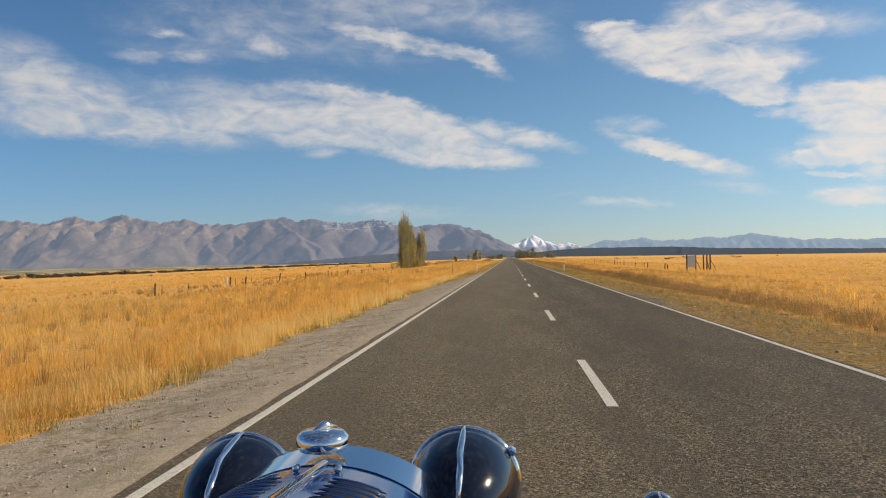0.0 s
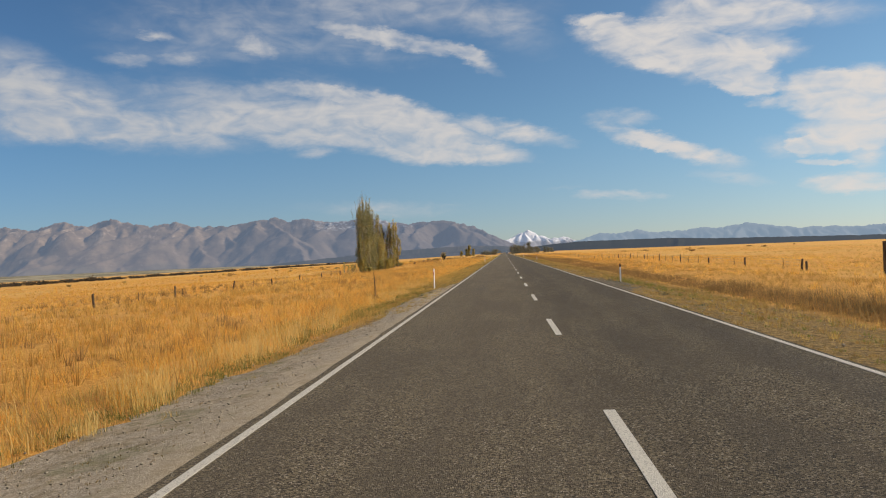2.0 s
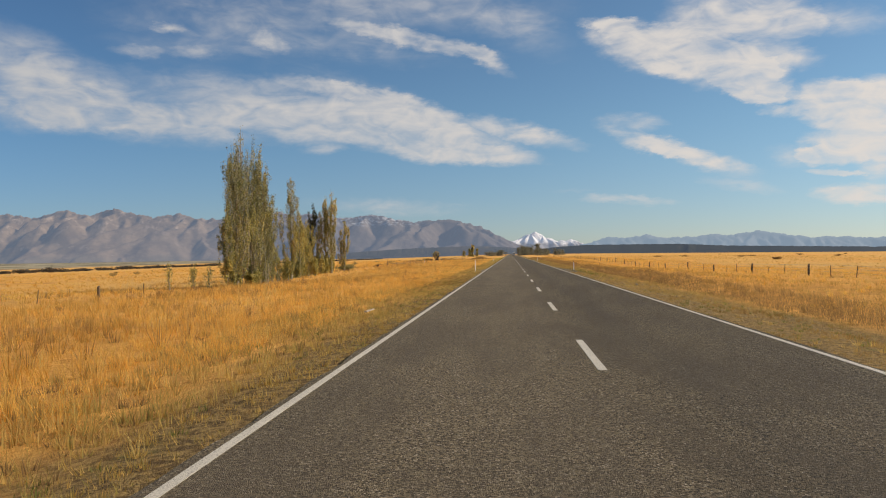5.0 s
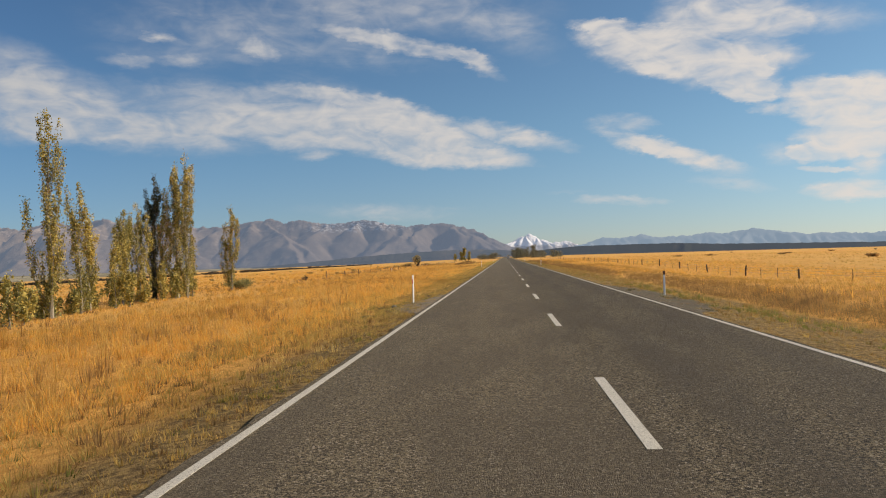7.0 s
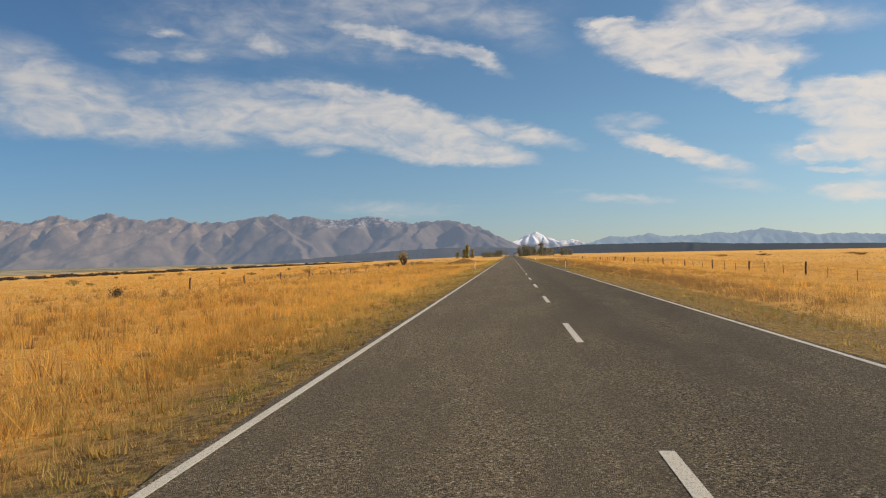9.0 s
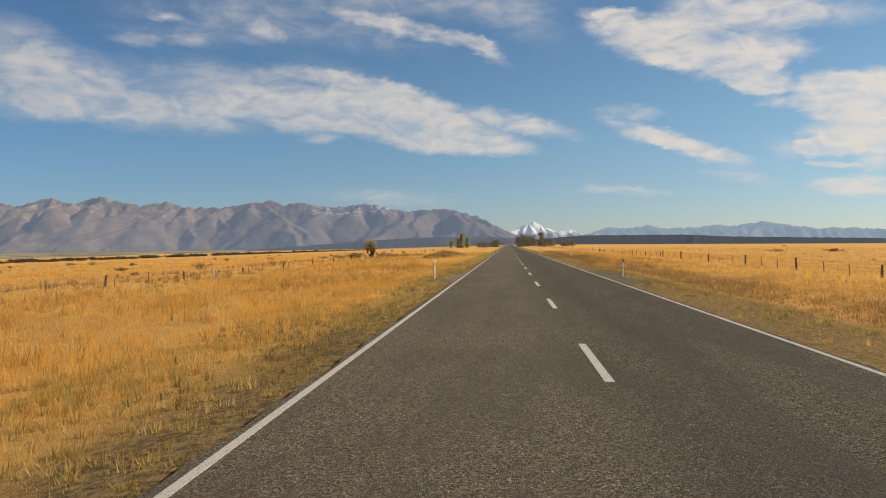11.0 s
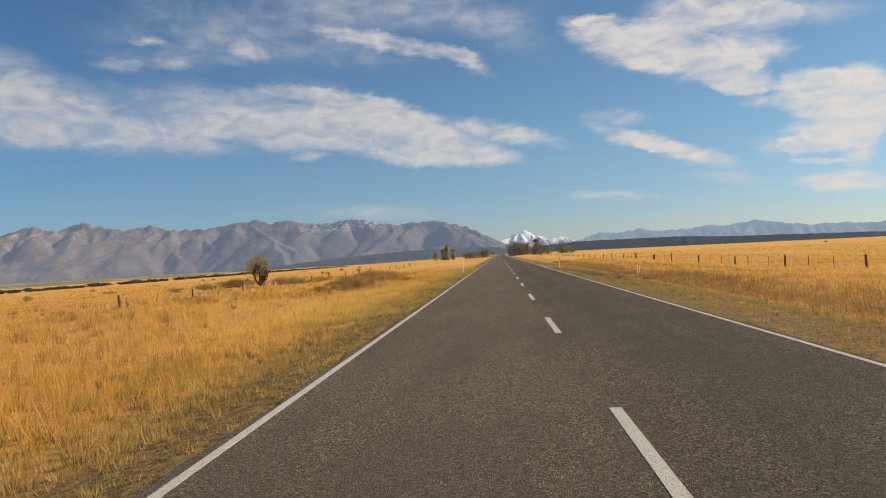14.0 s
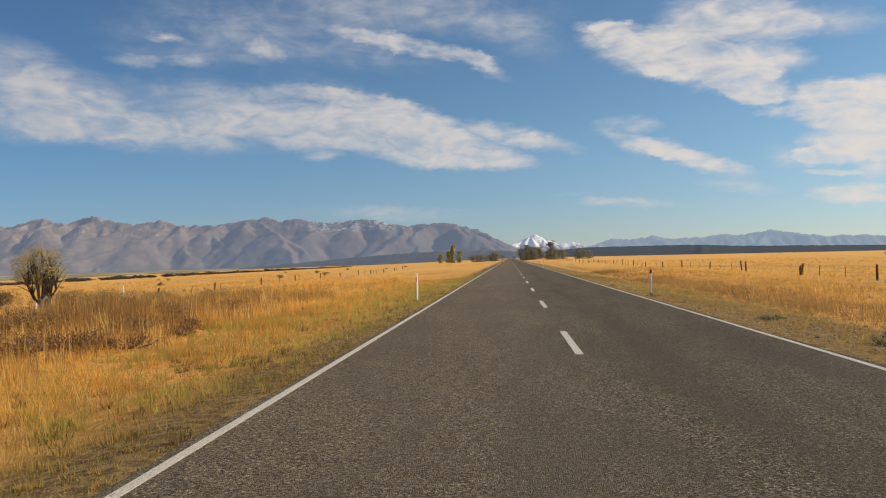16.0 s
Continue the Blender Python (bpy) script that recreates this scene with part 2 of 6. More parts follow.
def asphalt():
    k = Mat("chip_seal_asphalt", 0.9, spec=0.22)
    chips = k.cells(66, out="Color")
    g = k.t.nodes.new("ShaderNodeSeparateColor")
    k.put(g.inputs[0], chips)
    coarse = k.noise(38, 3, 0.7)
    stone = k.mix(k.span(k.math("ADD", k.math("MULTIPLY", g.outputs[0], 0.55), k.math("MULTIPLY", coarse, 0.6)), 0.35, 0.85), (0.0140, 0.0110, 0.0064), (0.255, 0.199, 0.116))
    stone = k.mix(k.span(g.outputs[1], 0.92, 0.96, 0, 0.8), stone, (0.52, 0.44, 0.32))
    stone = k.mix(k.span(k.noise(16, 4, 0.75), 0.54, 0.70, 0, 0.5), stone, (0.032, 0.027, 0.021))
    # wheel tracks worn dark along the lanes, faint patches
    x = k.axis(0)
    tracks = None
    for c in (1.1, 2.75):
        d = k.span(k.math("ABSOLUTE", k.math("SUBTRACT", x, c)), 0.05, 0.55, 1.0, 0.0)
        tracks = d if tracks is None else k.math("MAXIMUM", tracks, d)
    worn = k.math("MULTIPLY", tracks, k.span(k.noise(0.5, 4, 0.6, (1, 0.12, 1)), 0.25, 0.7))
    stone = k.mix(k.math("MULTIPLY", worn, 0.4), stone, (0.058, 0.050, 0.041))
    stone = k.mix(k.span(k.noise(0.35, 5, 0.65, (1, 0.2, 1)), 0.35, 0.75, 0.0, 0.28), stone, (0.092, 0.0745, 0.051))
    stone = k.mix(k.span(k.noise(0.9, 4, 0.65, (1, 0.22, 1)), 0.40, 0.62, 0, 0.55), stone, (0.083, 0.0645, 0.042))
    stone = k.mix(k.span(k.axis(0), 0.6, -0.6, 0, 0.11), stone, (0.30, 0.24, 0.16))
    # the asphalt darkens gradually towards the further lane
    stone = k.mix(k.span(k.axis(0), -1.6, 1.2, 0.0, 0.20), stone, (0.030, 0.0240, 0.0145))
    k.base(stone).rough(k.span(coarse, 0.2, 0.8, 0.75, 0.95))
    k.bump(k.math("ADD", k.cells(130), k.math("MULTIPLY", coarse, 0.8)), 0.012, 0.9)
    return k.m


def paint():
    k = Mat("worn_road_paint", 0.6)
    wear = k.noise(60, 5, 0.75)
    k.base(k.mix(k.span(wear, 0.50, 0.66), (0.62, 0.57, 0.47), (0.22, 0.19, 0.15)))
    k.bump(k.cells(120), 0.01, 0.7)
    return k.m


def gravel(name, light, brown=0.0):
    k = Mat(name, 0.95, spec=0.2)
    c = k.cells(75, out="Color")
    g = k.t.nodes.new("ShaderNodeSeparateColor")
    k.put(g.inputs[0], c)
    col = k.mix(g.outputs[0], tuple(light * a for a in (0.15, 0.115, 0.075)), tuple(light * a for a in (0.46, 0.385, 0.285)))
    col = k.mix(k.span(k.noise(0.9, 6, 0.7), 0.42, 0.68, 0, 0.6), col, tuple(light * a for a in (0.42, 0.325, 0.215)))
    col = k.mix(k.span(k.noise(2.6, 6, 0.75), 0.50, 0.64, 0, 0.75), col, tuple(light * a for a in (0.20, 0.15, 0.08)))
    col = k.mix(k.span(k.noise(5.5, 6, 0.85), 0.53, 0.63, 0, 0.7), col, tuple(light * a for a in (0.11, 0.085, 0.045)))
    col = k.mix(brown, col, (0.155, 0.105, 0.058))
    col = k.mix(k.span(k.noise(1.1, 5, 0.75), 0.52, 0.66, 0, 0.55), col, (0.17, 0.165, 0.065))
    # a swept, paler track next to the asphalt
    col = k.mix(k.span(k.math("ADD", k.math("ABSOLUTE", k.axis(0)), k.math("MULTIPLY", k.noise(0.6, 4, 0.6), 1.0)), 4.3, 5.1, 0.45, 0.0), col, tuple(light * a for a in (0.37, 0.30, 0.21)))
    k.base(col)
    k.bump(k.math("ADD", k.math("MULTIPLY", k.cells(75), 0.5), k.math("ADD", k.noise(160, 3, 0.7), k.math("MULTIPLY", k.noise(9, 5, 0.7), 2.0))), 0.025, 0.6)
    return k.m


def field():
    k = Mat("dry_grassland", 0.95, spec=0.1)
    fine = k.noise(9, 6, 0.7, (1, 0.6, 1))
    mid = k.noise(0.55, 5, 0.62, (1, 0.5, 1))
    wide = k.noise(0.03, 5, 0.6, (1, 0.45, 1))
    col = k.mix(k.span(fine, 0.3, 0.72), (0.62, 0.295, 0.064), (0.92, 0.515, 0.14))
    col = k.mix(k.span(mid, 0.42, 0.75, 0, 0.6), col, (0.52, 0.26, 0.068))
    col = k.mix(k.span(k.noise(0.10, 4, 0.6, (0.35, 1.2, 1)), 0.56, 0.68, 0, 0.55), col, (0.46, 0.23, 0.07))
    col = k.mix(k.span(wide, 0.42, 0.68, 0, 0.6), col, (0.72, 0.46, 0.16))
    # the hollow's dark shade, put into the ground as a brown soil colour
    hollow_shade = k.math("ADD", k.math("POWER", k.math("MULTIPLY", k.math("ADD", k.axis(0), 14.6), 0.36), 2.0), k.math("POWER", k.math("MULTIPLY", k.math("SUBTRACT", k.axis(1), 367.0), 0.16), 2.0))
    col = k.mix(k.span(k.math("ADD", hollow_shade, mid), 0.9, 1.7, 1.0, 0.0), col, (0.16, 0.095, 0.045))
    # the flats beyond the terrace edge: pale stones and scrub
    flats = k.span(k.math("ADD", k.axis(0), k.math("MULTIPLY", wide, 300)), -520, -640)
    far = k.mix(k.span(k.noise(0.012, 5, 0.6, (1, 0.3, 1)), 0.42, 0.6), (0.17, 0.15, 0.09), (0.42, 0.37, 0.26))
    col = k.mix(flats, col, far)
    # the trodden verge next to the asphalt is shorter and greener, with bare soil
    ragged = k.math("MULTIPLY", k.noise(0.8, 4, 0.6), 1.6)
    left = k.span(k.math("SUBTRACT", k.axis(0), ragged), -6.6, -5.0)
    right = k.span(k.math("ADD", k.axis(0), ragged), 7.4, 8.9, 1.0, 0.0)
    verge = k.math("MULTIPLY", left, right)
    loam = k.mix(k.span(k.noise(7.5, 6, 0.75), 0.40, 0.60), (0.15, 0.098, 0.046), (0.40, 0.27, 0.105))
    dark = k.mix(k.span(k.noise(8.5, 6, 0.75), 0.38, 0.62), (0.14, 0.095, 0.045), (0.42, 0.28, 0.11))
    soil = k.mix(k.span(k.axis(0), -1, 1), loam, dark)
    soil = k.mix(k.span(k.noise(1.3, 5, 0.7), 0.55, 0.72, 0, 0.7), soil, (0.23, 0.20, 0.065))
    col = k.mix(verge, col, soil)
    k.base(col)
    k.bump(k.math("ADD", fine, k.noise(40, 3, 0.7)), 0.08, 0.9)
    return k.m


def straw(name, low, high, green, green_amount):
    k = Mat(name, 0.75, spec=0.25)
    r = k.island()
    patch = k.noise(0.25, 4, 0.6)
    col = k.mix(r, low, high)
    col = k.mix(k.span(patch, 0.45, 0.75, 0, 0.35), col, tuple(0.72 * a for a in low))
    col = k.mix(k.span(k.noise(0.11, 5, 0.65, (1, 0.4, 1)), 0.52, 0.68, 0, 0.5), col, (0.62 * low[0], 0.55 * low[1], 0.6 * low[2]))
    col = k.mix(k.span(k.noise(0.05, 4, 0.6, (1, 0.4, 1)), 0.52, 0.68, 0, 0.5), col, tuple(min(0.97, 1.08 * a) for a in high))
    if green_amount:
        col = k.mix(k.span(k.math("ADD", k.math("MULTIPLY", r, 0.4), k.noise(0.5, 4, 0.6)), 0.72, 0.95, 0, green_amount), col, green)
    k.base(col)
    k.translucent(col, 0.62)
    return k.m


def leaf(name, a, b, c):
    k = Mat(name, 0.55, spec=0.35)
    r = k.island()
    n = k.noise(0.45, 3, 0.6)
    col = k.mix(k.span(k.math("ADD", k.math("MULTIPLY", r, 0.6), n), 0.45, 1.05), a, b)
    col = k.mix(k.span(k.math("ADD", k.math("MULTIPLY", r, 0.35), k.noise(0.3, 3, 0.5)), 0.6, 0.85), col, c)
    k.base(col)
    k.translucent(col, 0.32)
    return k.m


def wood(name, a, b, scale=8.0):
    k = Mat(name, 0.85, spec=0.2)
    g = k.noise(scale, 6, 0.7, (3, 3, 0.25))
    col = k.mix(k.span(g, 0.3, 0.7), a, b)
    k.base(k.mix(k.math("MULTIPLY", k.own(), 0.5), col, tuple(0.45 * x for x in a)))
    k.bump(g, 0.02, 0.7)
    return k.m


def plain(name, color, rough=0.5, metal=0.0, dirt=0.25, coat=0.0):
    k = Mat(name, rough, metal)
    d = tuple(0.55 * x for x in color)
    k.base(k.mix(k.span(k.noise(14, 5, 0.7), 0.5, 0.8, 0, dirt), color, d))
    k.rough(k.span(k.noise(30, 4, 0.6), 0.3, 0.7, rough * 0.85, min(1, rough * 1.2)))
    k.bsdf.inputs["Coat Weight"].default_value = coat
    k.bsdf.inputs["Coat Roughness"].default_value = 0.04
    return k.m


def range_rock(name, low, high, scree, snow_from, haze, glow, deepens=False, relief=0.4):
    k = Mat(name, 0.95, spec=0.05)
    z = k.axis(2)
    n = k.noise(0.006, 6, 0.65)
    col = k.mix(k.span(n, 0.35, 0.65), low, high)
    col = k.mix(k.span(k.noise(0.02, 5, 0.7, (1, 1, 0.3)), 0.58, 0.72, 0, 0.6), col, scree)
    streak = k.noise(0.022, 6, 0.75, (1, 0.5, 0.22))
    high_up = k.span(k.math("ADD", z, k.math("MULTIPLY", n, 120)), 120, 260)
    col = k.mix(k.math("MULTIPLY", high_up, k.span(streak, 0.52, 0.66, 0, 0.6)), col, tuple(1.2 * a for a in scree))
    col = k.mix(k.math("MULTIPLY", high_up, k.span(k.noise(0.05, 5, 0.75), 0.56, 0.66, 0, 0.8)), col, tuple(0.5 * a for a in low))
    if snow_from is not None:
        h = k.math("ADD", z, k.math("MULTIPLY", k.noise(0.018, 5, 0.7), 90))
        col = k.mix(k.span(h, snow_from, snow_from + 25), col, (0.56, 0.55, 0.56))
    k.base(col)
    k.bump(k.math("ADD", k.noise(0.03, 6, 0.75, (1, 1, 0.4)), k.math("MULTIPLY", k.noise(0.09, 4, 0.7), 0.4)), 24.0, relief)
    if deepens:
        # old snow caught among the far crags
        crags = k.math("MULTIPLY", k.span(k.axis(0), -1300, -1000), k.span(k.axis(0), -620, -480, 1.0, 0.0))
        flecks = k.math("MULTIPLY", k.span(k.math("ADD", z, k.math("MULTIPLY", n, 60)), 190, 225), k.span(k.noise(0.045, 5, 0.75), 0.50, 0.58))
        col = k.mix(k.math("MULTIPLY", crags, flecks), col, (0.5, 0.5, 0.52))
        # scrub and bush darken the lower slopes in bands
        band = k.math("ADD", z, k.math("MULTIPLY", k.noise(0.004, 5, 0.6, (1, 0.3, 1)), 170))
        col = k.mix(k.span(band, 95, 60, 0, 0.55), col, (0.085, 0.072, 0.05))
        # painted haze, thicker to the right where the range recedes: darker rock, stronger glow
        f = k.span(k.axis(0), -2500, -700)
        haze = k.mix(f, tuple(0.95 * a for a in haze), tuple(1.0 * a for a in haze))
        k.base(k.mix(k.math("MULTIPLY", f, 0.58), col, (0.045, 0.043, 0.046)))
    k.haze_glow(haze, glow)
    return k.m


M_ASPHALT, M_PAINT, M_GRAVEL, M_FIELD = asphalt(), paint(), gravel("pale_gravel", 1.24), field()
M_GRAVEL_DARK = gravel("brown_gravel", 0.85, 0.4)
M_GRAVEL_GREY = gravel("dark_grey_gravel", 0.41, 0.12)
M_GRASS = straw("golden_dry_grass", (0.78, 0.37, 0.058), (1.0, 0.66, 0.18), (0.30, 0.27, 0.06), 0.15)
M_GRASS_PALE = straw("pale_golden_grass", (0.52, 0.27, 0.052), (0.88, 0.58, 0.185), (0.30, 0.27, 0.06), 0.15)
M_GRASS_BANK = straw("brown_golden_bank_grass", (0.40, 0.20, 0.042), (0.72, 0.45, 0.135), (0.28, 0.25, 0.06), 0.25)
M_VERGE = straw("yellow_green_verge_grass", (0.47, 0.285, 0.072), (0.82, 0.56, 0.185), (0.25, 0.24, 0.055), 0.7)
M_VERGE_DRY = straw("brown_verge_grass", (0.33, 0.185, 0.06), (0.58, 0.39, 0.14), (0.18, 0.175, 0.045), 0.6)
M_RUSSET = straw("russet_dry_stalks", (0.30, 0.155, 0.05), (0.52, 0.32, 0.12), (0.1, 0.1, 0.03), 0.0)
M_RANK = straw("brown_rank_grass", (0.25, 0.148, 0.06), (0.45, 0.28, 0.11), (0.10, 0.10, 0.03), 0.3)
M_STRAW = straw("pale_straw_stalks", (0.74, 0.47, 0.13), (0.98, 0.74, 0.30), (0.3, 0.3, 0.08), 0.2)
M_GREEN = straw("green_grass_base", (0.16, 0.16, 0.035), (0.34, 0.32, 0.09), (0.14, 0.16, 0.03), 0.5)
M_LUSH = straw("yellow_green_grass", (0.44, 0.34, 0.075), (0.80, 0.64, 0.17), (0.25, 0.26, 0.05), 0.6)
M_LEAF = leaf("poplar_leaves", (0.17, 0.165, 0.057), (0.38, 0.325, 0.095), (0.61, 0.475, 0.13))
M_LEAF_OLD = leaf("old_poplar_leaves", (0.14, 0.15, 0.07), (0.30, 0.28, 0.105), (0.50, 0.42, 0.13))
M_HEDGE = leaf("dark_hedge_leaves", (0.05, 0.045, 0.032), (0.085, 0.075, 0.05), (0.13, 0.09, 0.055))
M_LEAF_DARK = leaf("dark_poplar_leaves", (0.05, 0.056, 0.032), (0.09, 0.095, 0.05), (0.14, 0.13, 0.06))
# needles of the far trees, their colour paled for haze
M_LEAF_PINE = leaf("hazed_conifer_needles", (0.14, 0.15, 0.105), (0.20, 0.20, 0.14), (0.26, 0.24, 0.16))
M_SCRUB = leaf("olive_scrub_leaves", (0.25, 0.185, 0.065), (0.41, 0.295, 0.105), (0.52, 0.32, 0.10))
M_DEAD = leaf("dead_brown_bush_leaves", (0.16, 0.088, 0.040), (0.27, 0.155, 0.062), (0.42, 0.245, 0.09))
M_WEED = leaf("grey_green_weed_leaves", (0.15, 0.145, 0.075), (0.25, 0.225, 0.115), (0.34, 0.27, 0.12))
M_WILLOW = leaf("yellowing_willow_leaves", (0.33, 0.25, 0.08), (0.46, 0.36, 0.12), (0.58, 0.46, 0.17))
M_BARK = wood("pale_poplar_bark", (0.25, 0.22, 0.17), (0.46, 0.41, 0.33))
M_BARK_DARK = wood("dark_bark", (0.05, 0.04, 0.03), (0.12, 0.095, 0.07))
M_POST = wood("weathered_fence_wood", (0.085, 0.060, 0.038), (0.22, 0.155, 0.10))
M_PALE_WOOD = wood("bleached_timber", (0.45, 0.38, 0.28), (0.62, 0.54, 0.42))
M_WIRE = plain("galvanised_wire", (0.3, 0.29, 0.27), 0.5, 0.8)
M_WHITE = plain("white_plastic", (0.80, 0.79, 0.76), 0.45, dirt=0.3)
M_RED = plain("red_reflector", (0.45, 0.035, 0.025), 0.3)
M_MAROON = plain("maroon_band", (0.11, 0.030, 0.018), 0.5)
M_GREY_BOARD = plain("weathered_grey_board", (0.40, 0.41, 0.42), 0.7, dirt=0.7)
def pebble_stone():
    k = Mat("pale_pebbles", 0.9, spec=0.2)
    k.base(k.mix(k.island(), (0.20, 0.165, 0.115), (0.46, 0.40, 0.30)))
    k.bump(k.noise(90, 3, 0.7), 0.006, 0.5)
    return k.m


M_PEBBLE = pebble_stone()
M_STONE = wood("grey_field_stone", (0.17, 0.155, 0.125), (0.38, 0.35, 0.29), 20.0)
# bluish haze over the far ranges is emitted by their own materials
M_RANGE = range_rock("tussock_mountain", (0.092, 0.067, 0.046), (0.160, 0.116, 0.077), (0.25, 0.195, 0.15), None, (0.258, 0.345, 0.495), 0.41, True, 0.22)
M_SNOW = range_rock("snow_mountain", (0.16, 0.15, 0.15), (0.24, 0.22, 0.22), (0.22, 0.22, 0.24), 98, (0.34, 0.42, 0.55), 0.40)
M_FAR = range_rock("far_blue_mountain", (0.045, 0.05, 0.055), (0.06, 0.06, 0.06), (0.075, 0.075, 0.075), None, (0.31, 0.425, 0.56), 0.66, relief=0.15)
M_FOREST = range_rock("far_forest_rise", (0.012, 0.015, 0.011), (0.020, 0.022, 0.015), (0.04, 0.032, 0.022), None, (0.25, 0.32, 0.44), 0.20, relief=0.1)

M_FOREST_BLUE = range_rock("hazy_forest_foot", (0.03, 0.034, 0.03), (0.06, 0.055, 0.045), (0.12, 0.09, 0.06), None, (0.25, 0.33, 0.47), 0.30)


# ---------------------------------------------------------------- mesh helpers


def mesh_of(name, verts, faces, material, smooth=False):
    me = bpy.data.meshes.new(name)
    verts = np.asarray(verts, np.float32)
    faces = np.asarray(faces, np.int32)
    n, k = faces.shape
    me.vertices.add(len(verts))
    me.vertices.foreach_set("co", verts.ravel())
    me.loops.add(n * k)
    me.loops.foreach_set("vertex_index", faces.ravel())
    me.polygons.add(n)
    me.polygons.foreach_set("loop_start", np.arange(0, n * k, k, dtype=np.int32))
    if smooth:
        me.polygons.foreach_set("use_smooth", np.ones(n, bool))
    me.update(calc_edges=True)
    me.materials.append(material)
    return me


def part(name, bm, material, parent, label="", smooth=False):
    """Links a bmesh, or a mesh, as one mesh object under a thing or a part."""
    if isinstance(bm, bpy.types.Mesh):
        me = bm
    else:
        me = bpy.data.meshes.new(name)
        if smooth:
            for f in bm.faces:
                f.smooth = True
        bm.to_mesh(me)
        bm.free()
        me.materials.append(material)
    ob = new(name, me)
    ob.parent = parent
    if label:
        ob["label"] = label
    return ob


def thing(name, m, label, category, group="", kind=""):
    ob = new(name)
    ob.matrix_basis = m
    ob.empty_display_size = 0.2
    return tagged(ob, label, category, group, kind)


def box(bm, sx, sy, sz, m=None, bevel=0.0):
    made = bmesh.ops.create_cube(bm, size=1.0, matrix=(m or Matrix()) @ Matrix.Diagonal((sx, sy, sz, 1)))
    if bevel:
        edges = list({e for v in made["verts"] for e in v.link_edges})
        bmesh.ops.bevel(bm, geom=edges, offset=bevel, segments=2, affect="EDGES", profile=0.5)
    return bm


def tube(bm, path, radii, sides=8, cap=True):
    """A tapered tube along points."""
    rings = []
    for i, p in enumerate(path):
        a, b = Vector(path[max(i - 1, 0)]), Vector(path[min(i + 1, len(path) - 1)])
        d = (b - a).normalized()
        s = d.cross(Vector((0, 1, 0.01)) if abs(d.y) < 0.9 else Vector((1, 0, 0))).normalized()
        u = s.cross(d)
        rings.append([bm.verts.new(Vector(p) + float(radii[i]) * (math.cos(2 * math.pi * j / sides) * s + math.sin(2 * math.pi * j / sides) * u)) for j in range(sides)])
    for r, q in zip(rings, rings[1:]):
        for j in range(sides):
            bm.faces.new((r[j], r[(j + 1) % sides], q[(j + 1) % sides], q[j]))
    if cap:
        bm.faces.new(rings[0][::-1])
        bm.faces.new(rings[-1])
    return bm


def lathe(bm, profile, m, sides=32, arc=2 * math.pi):
    """Turns (radius, along) round the local y axis."""
    rings = []
    for r, y in profile:
        rings.append([bm.verts.new(m @ Vector((r * math.cos(arc * j / sides), y, r * math.sin(arc * j / sides)))) for j in range(sides)])
    for r, q in zip(rings, rings[1:]):
        for j in range(sides):
            bm.faces.new((r[j], r[(j + 1) % sides], q[(j + 1) % sides], q[j]))
    bm.faces.new(rings[0][::-1])
    bm.faces.new(rings[-1])
    return bm


# ---------------------------------------------------------------- ground
LEFT_X = (-6000, -1600, -480, -25, -14, -9, -6.0, -5.2, -4.5, -3.7, -3.5)
LEFT_Z = (-64, -27, -14.6, -0.80, -0.62, -0.50, -0.33, -0.28, -0.18, -0.06, -0.06)
RIGHT_X = (3.5, 3.7, 4.8, 7.0, 8.6, 10.5, 12.5, 18, 6000)
RIGHT_Z = (-0.06, -0.06, -0.17, -0.38, -0.42, -0.20, -0.08, -0.12, 4.0)


def ground_z(x, y):
    """The height of the land: it falls gently to the left of the road and rises to its right, with a shallow ditch on each side."""
    x, y = np.asarray(x, float), np.asarray(y, float)
    z = np.interp(x, LEFT_X + RIGHT_X, LEFT_Z + RIGHT_Z)
    # a low bank between the right-hand ditch and the paddock, highest before the old frame
    steep = 0.5 * np.exp(-((y - 60) / 15.0) ** 2) + 0.30 * np.clip((118 - y) / 24, 0, 1) + 0.5 * np.clip(np.sin(y * 0.043 + 0.4), 0, 1) * np.clip((y - 118) / 20, 0, 1)
    z = z + steep * np.interp(x, (7.0, 7.9, 8.15, 8.75, 9.1, 10.5, 13.0), (0, -0.06, -0.04, 0.42, 0.44, 0.24, 0))
    off = np.clip((np.abs(x) - 4.6) / 5, 0, 1)
    z = z + off * (0.07 * np.sin(x * 0.61 + 0.23 * y) * np.sin(y * 0.37 + 1.3) + 0.10 * np.sin(x * 0.13 + 2.0) * np.sin(y * 0.071 + x * 0.03))
    # a dip in the right-hand paddock, and a swale under the old poplars
    z = z - 0.5 * np.exp(-((y - 222) / 27.0) ** 2) * np.interp(x, (9, 15, 45, 110), (0, 1, 1, 0))
    z = z - 0.62 * np.exp(-((y - 180) / 21.0) ** 2) * np.interp(x, (-75, -36, -23, -12), (0, 1, 1, 0))
    # a dug-out hollow with a steep back, and its spoil
    z = z - 0.75 * np.exp(-((x + 15.6) / 2.3) ** 2 - ((y - 371) / 7.0) ** 2) + 0.55 * np.exp(-((x + 12.0) / 2.2) ** 2 - ((y - 374) / 9.0) ** 2)
    z = z + 0.55 * np.exp(-((x + 11.4) / 2.5) ** 2 - ((y - 365.0) / 5.5) ** 2) * np.clip((y - 357.5) / 3.5, 0, 1) - 0.25 * np.exp(-((x + 11.8) / 2.2) ** 2 - ((y - 357.5) / 2.6) ** 2)
    return z


def spaced(a, b, first, grow):
    out, s = [a], first
    while out[-1] + s < b:
        out.append(out[-1] + s)
        s *= grow
    return out + [b]


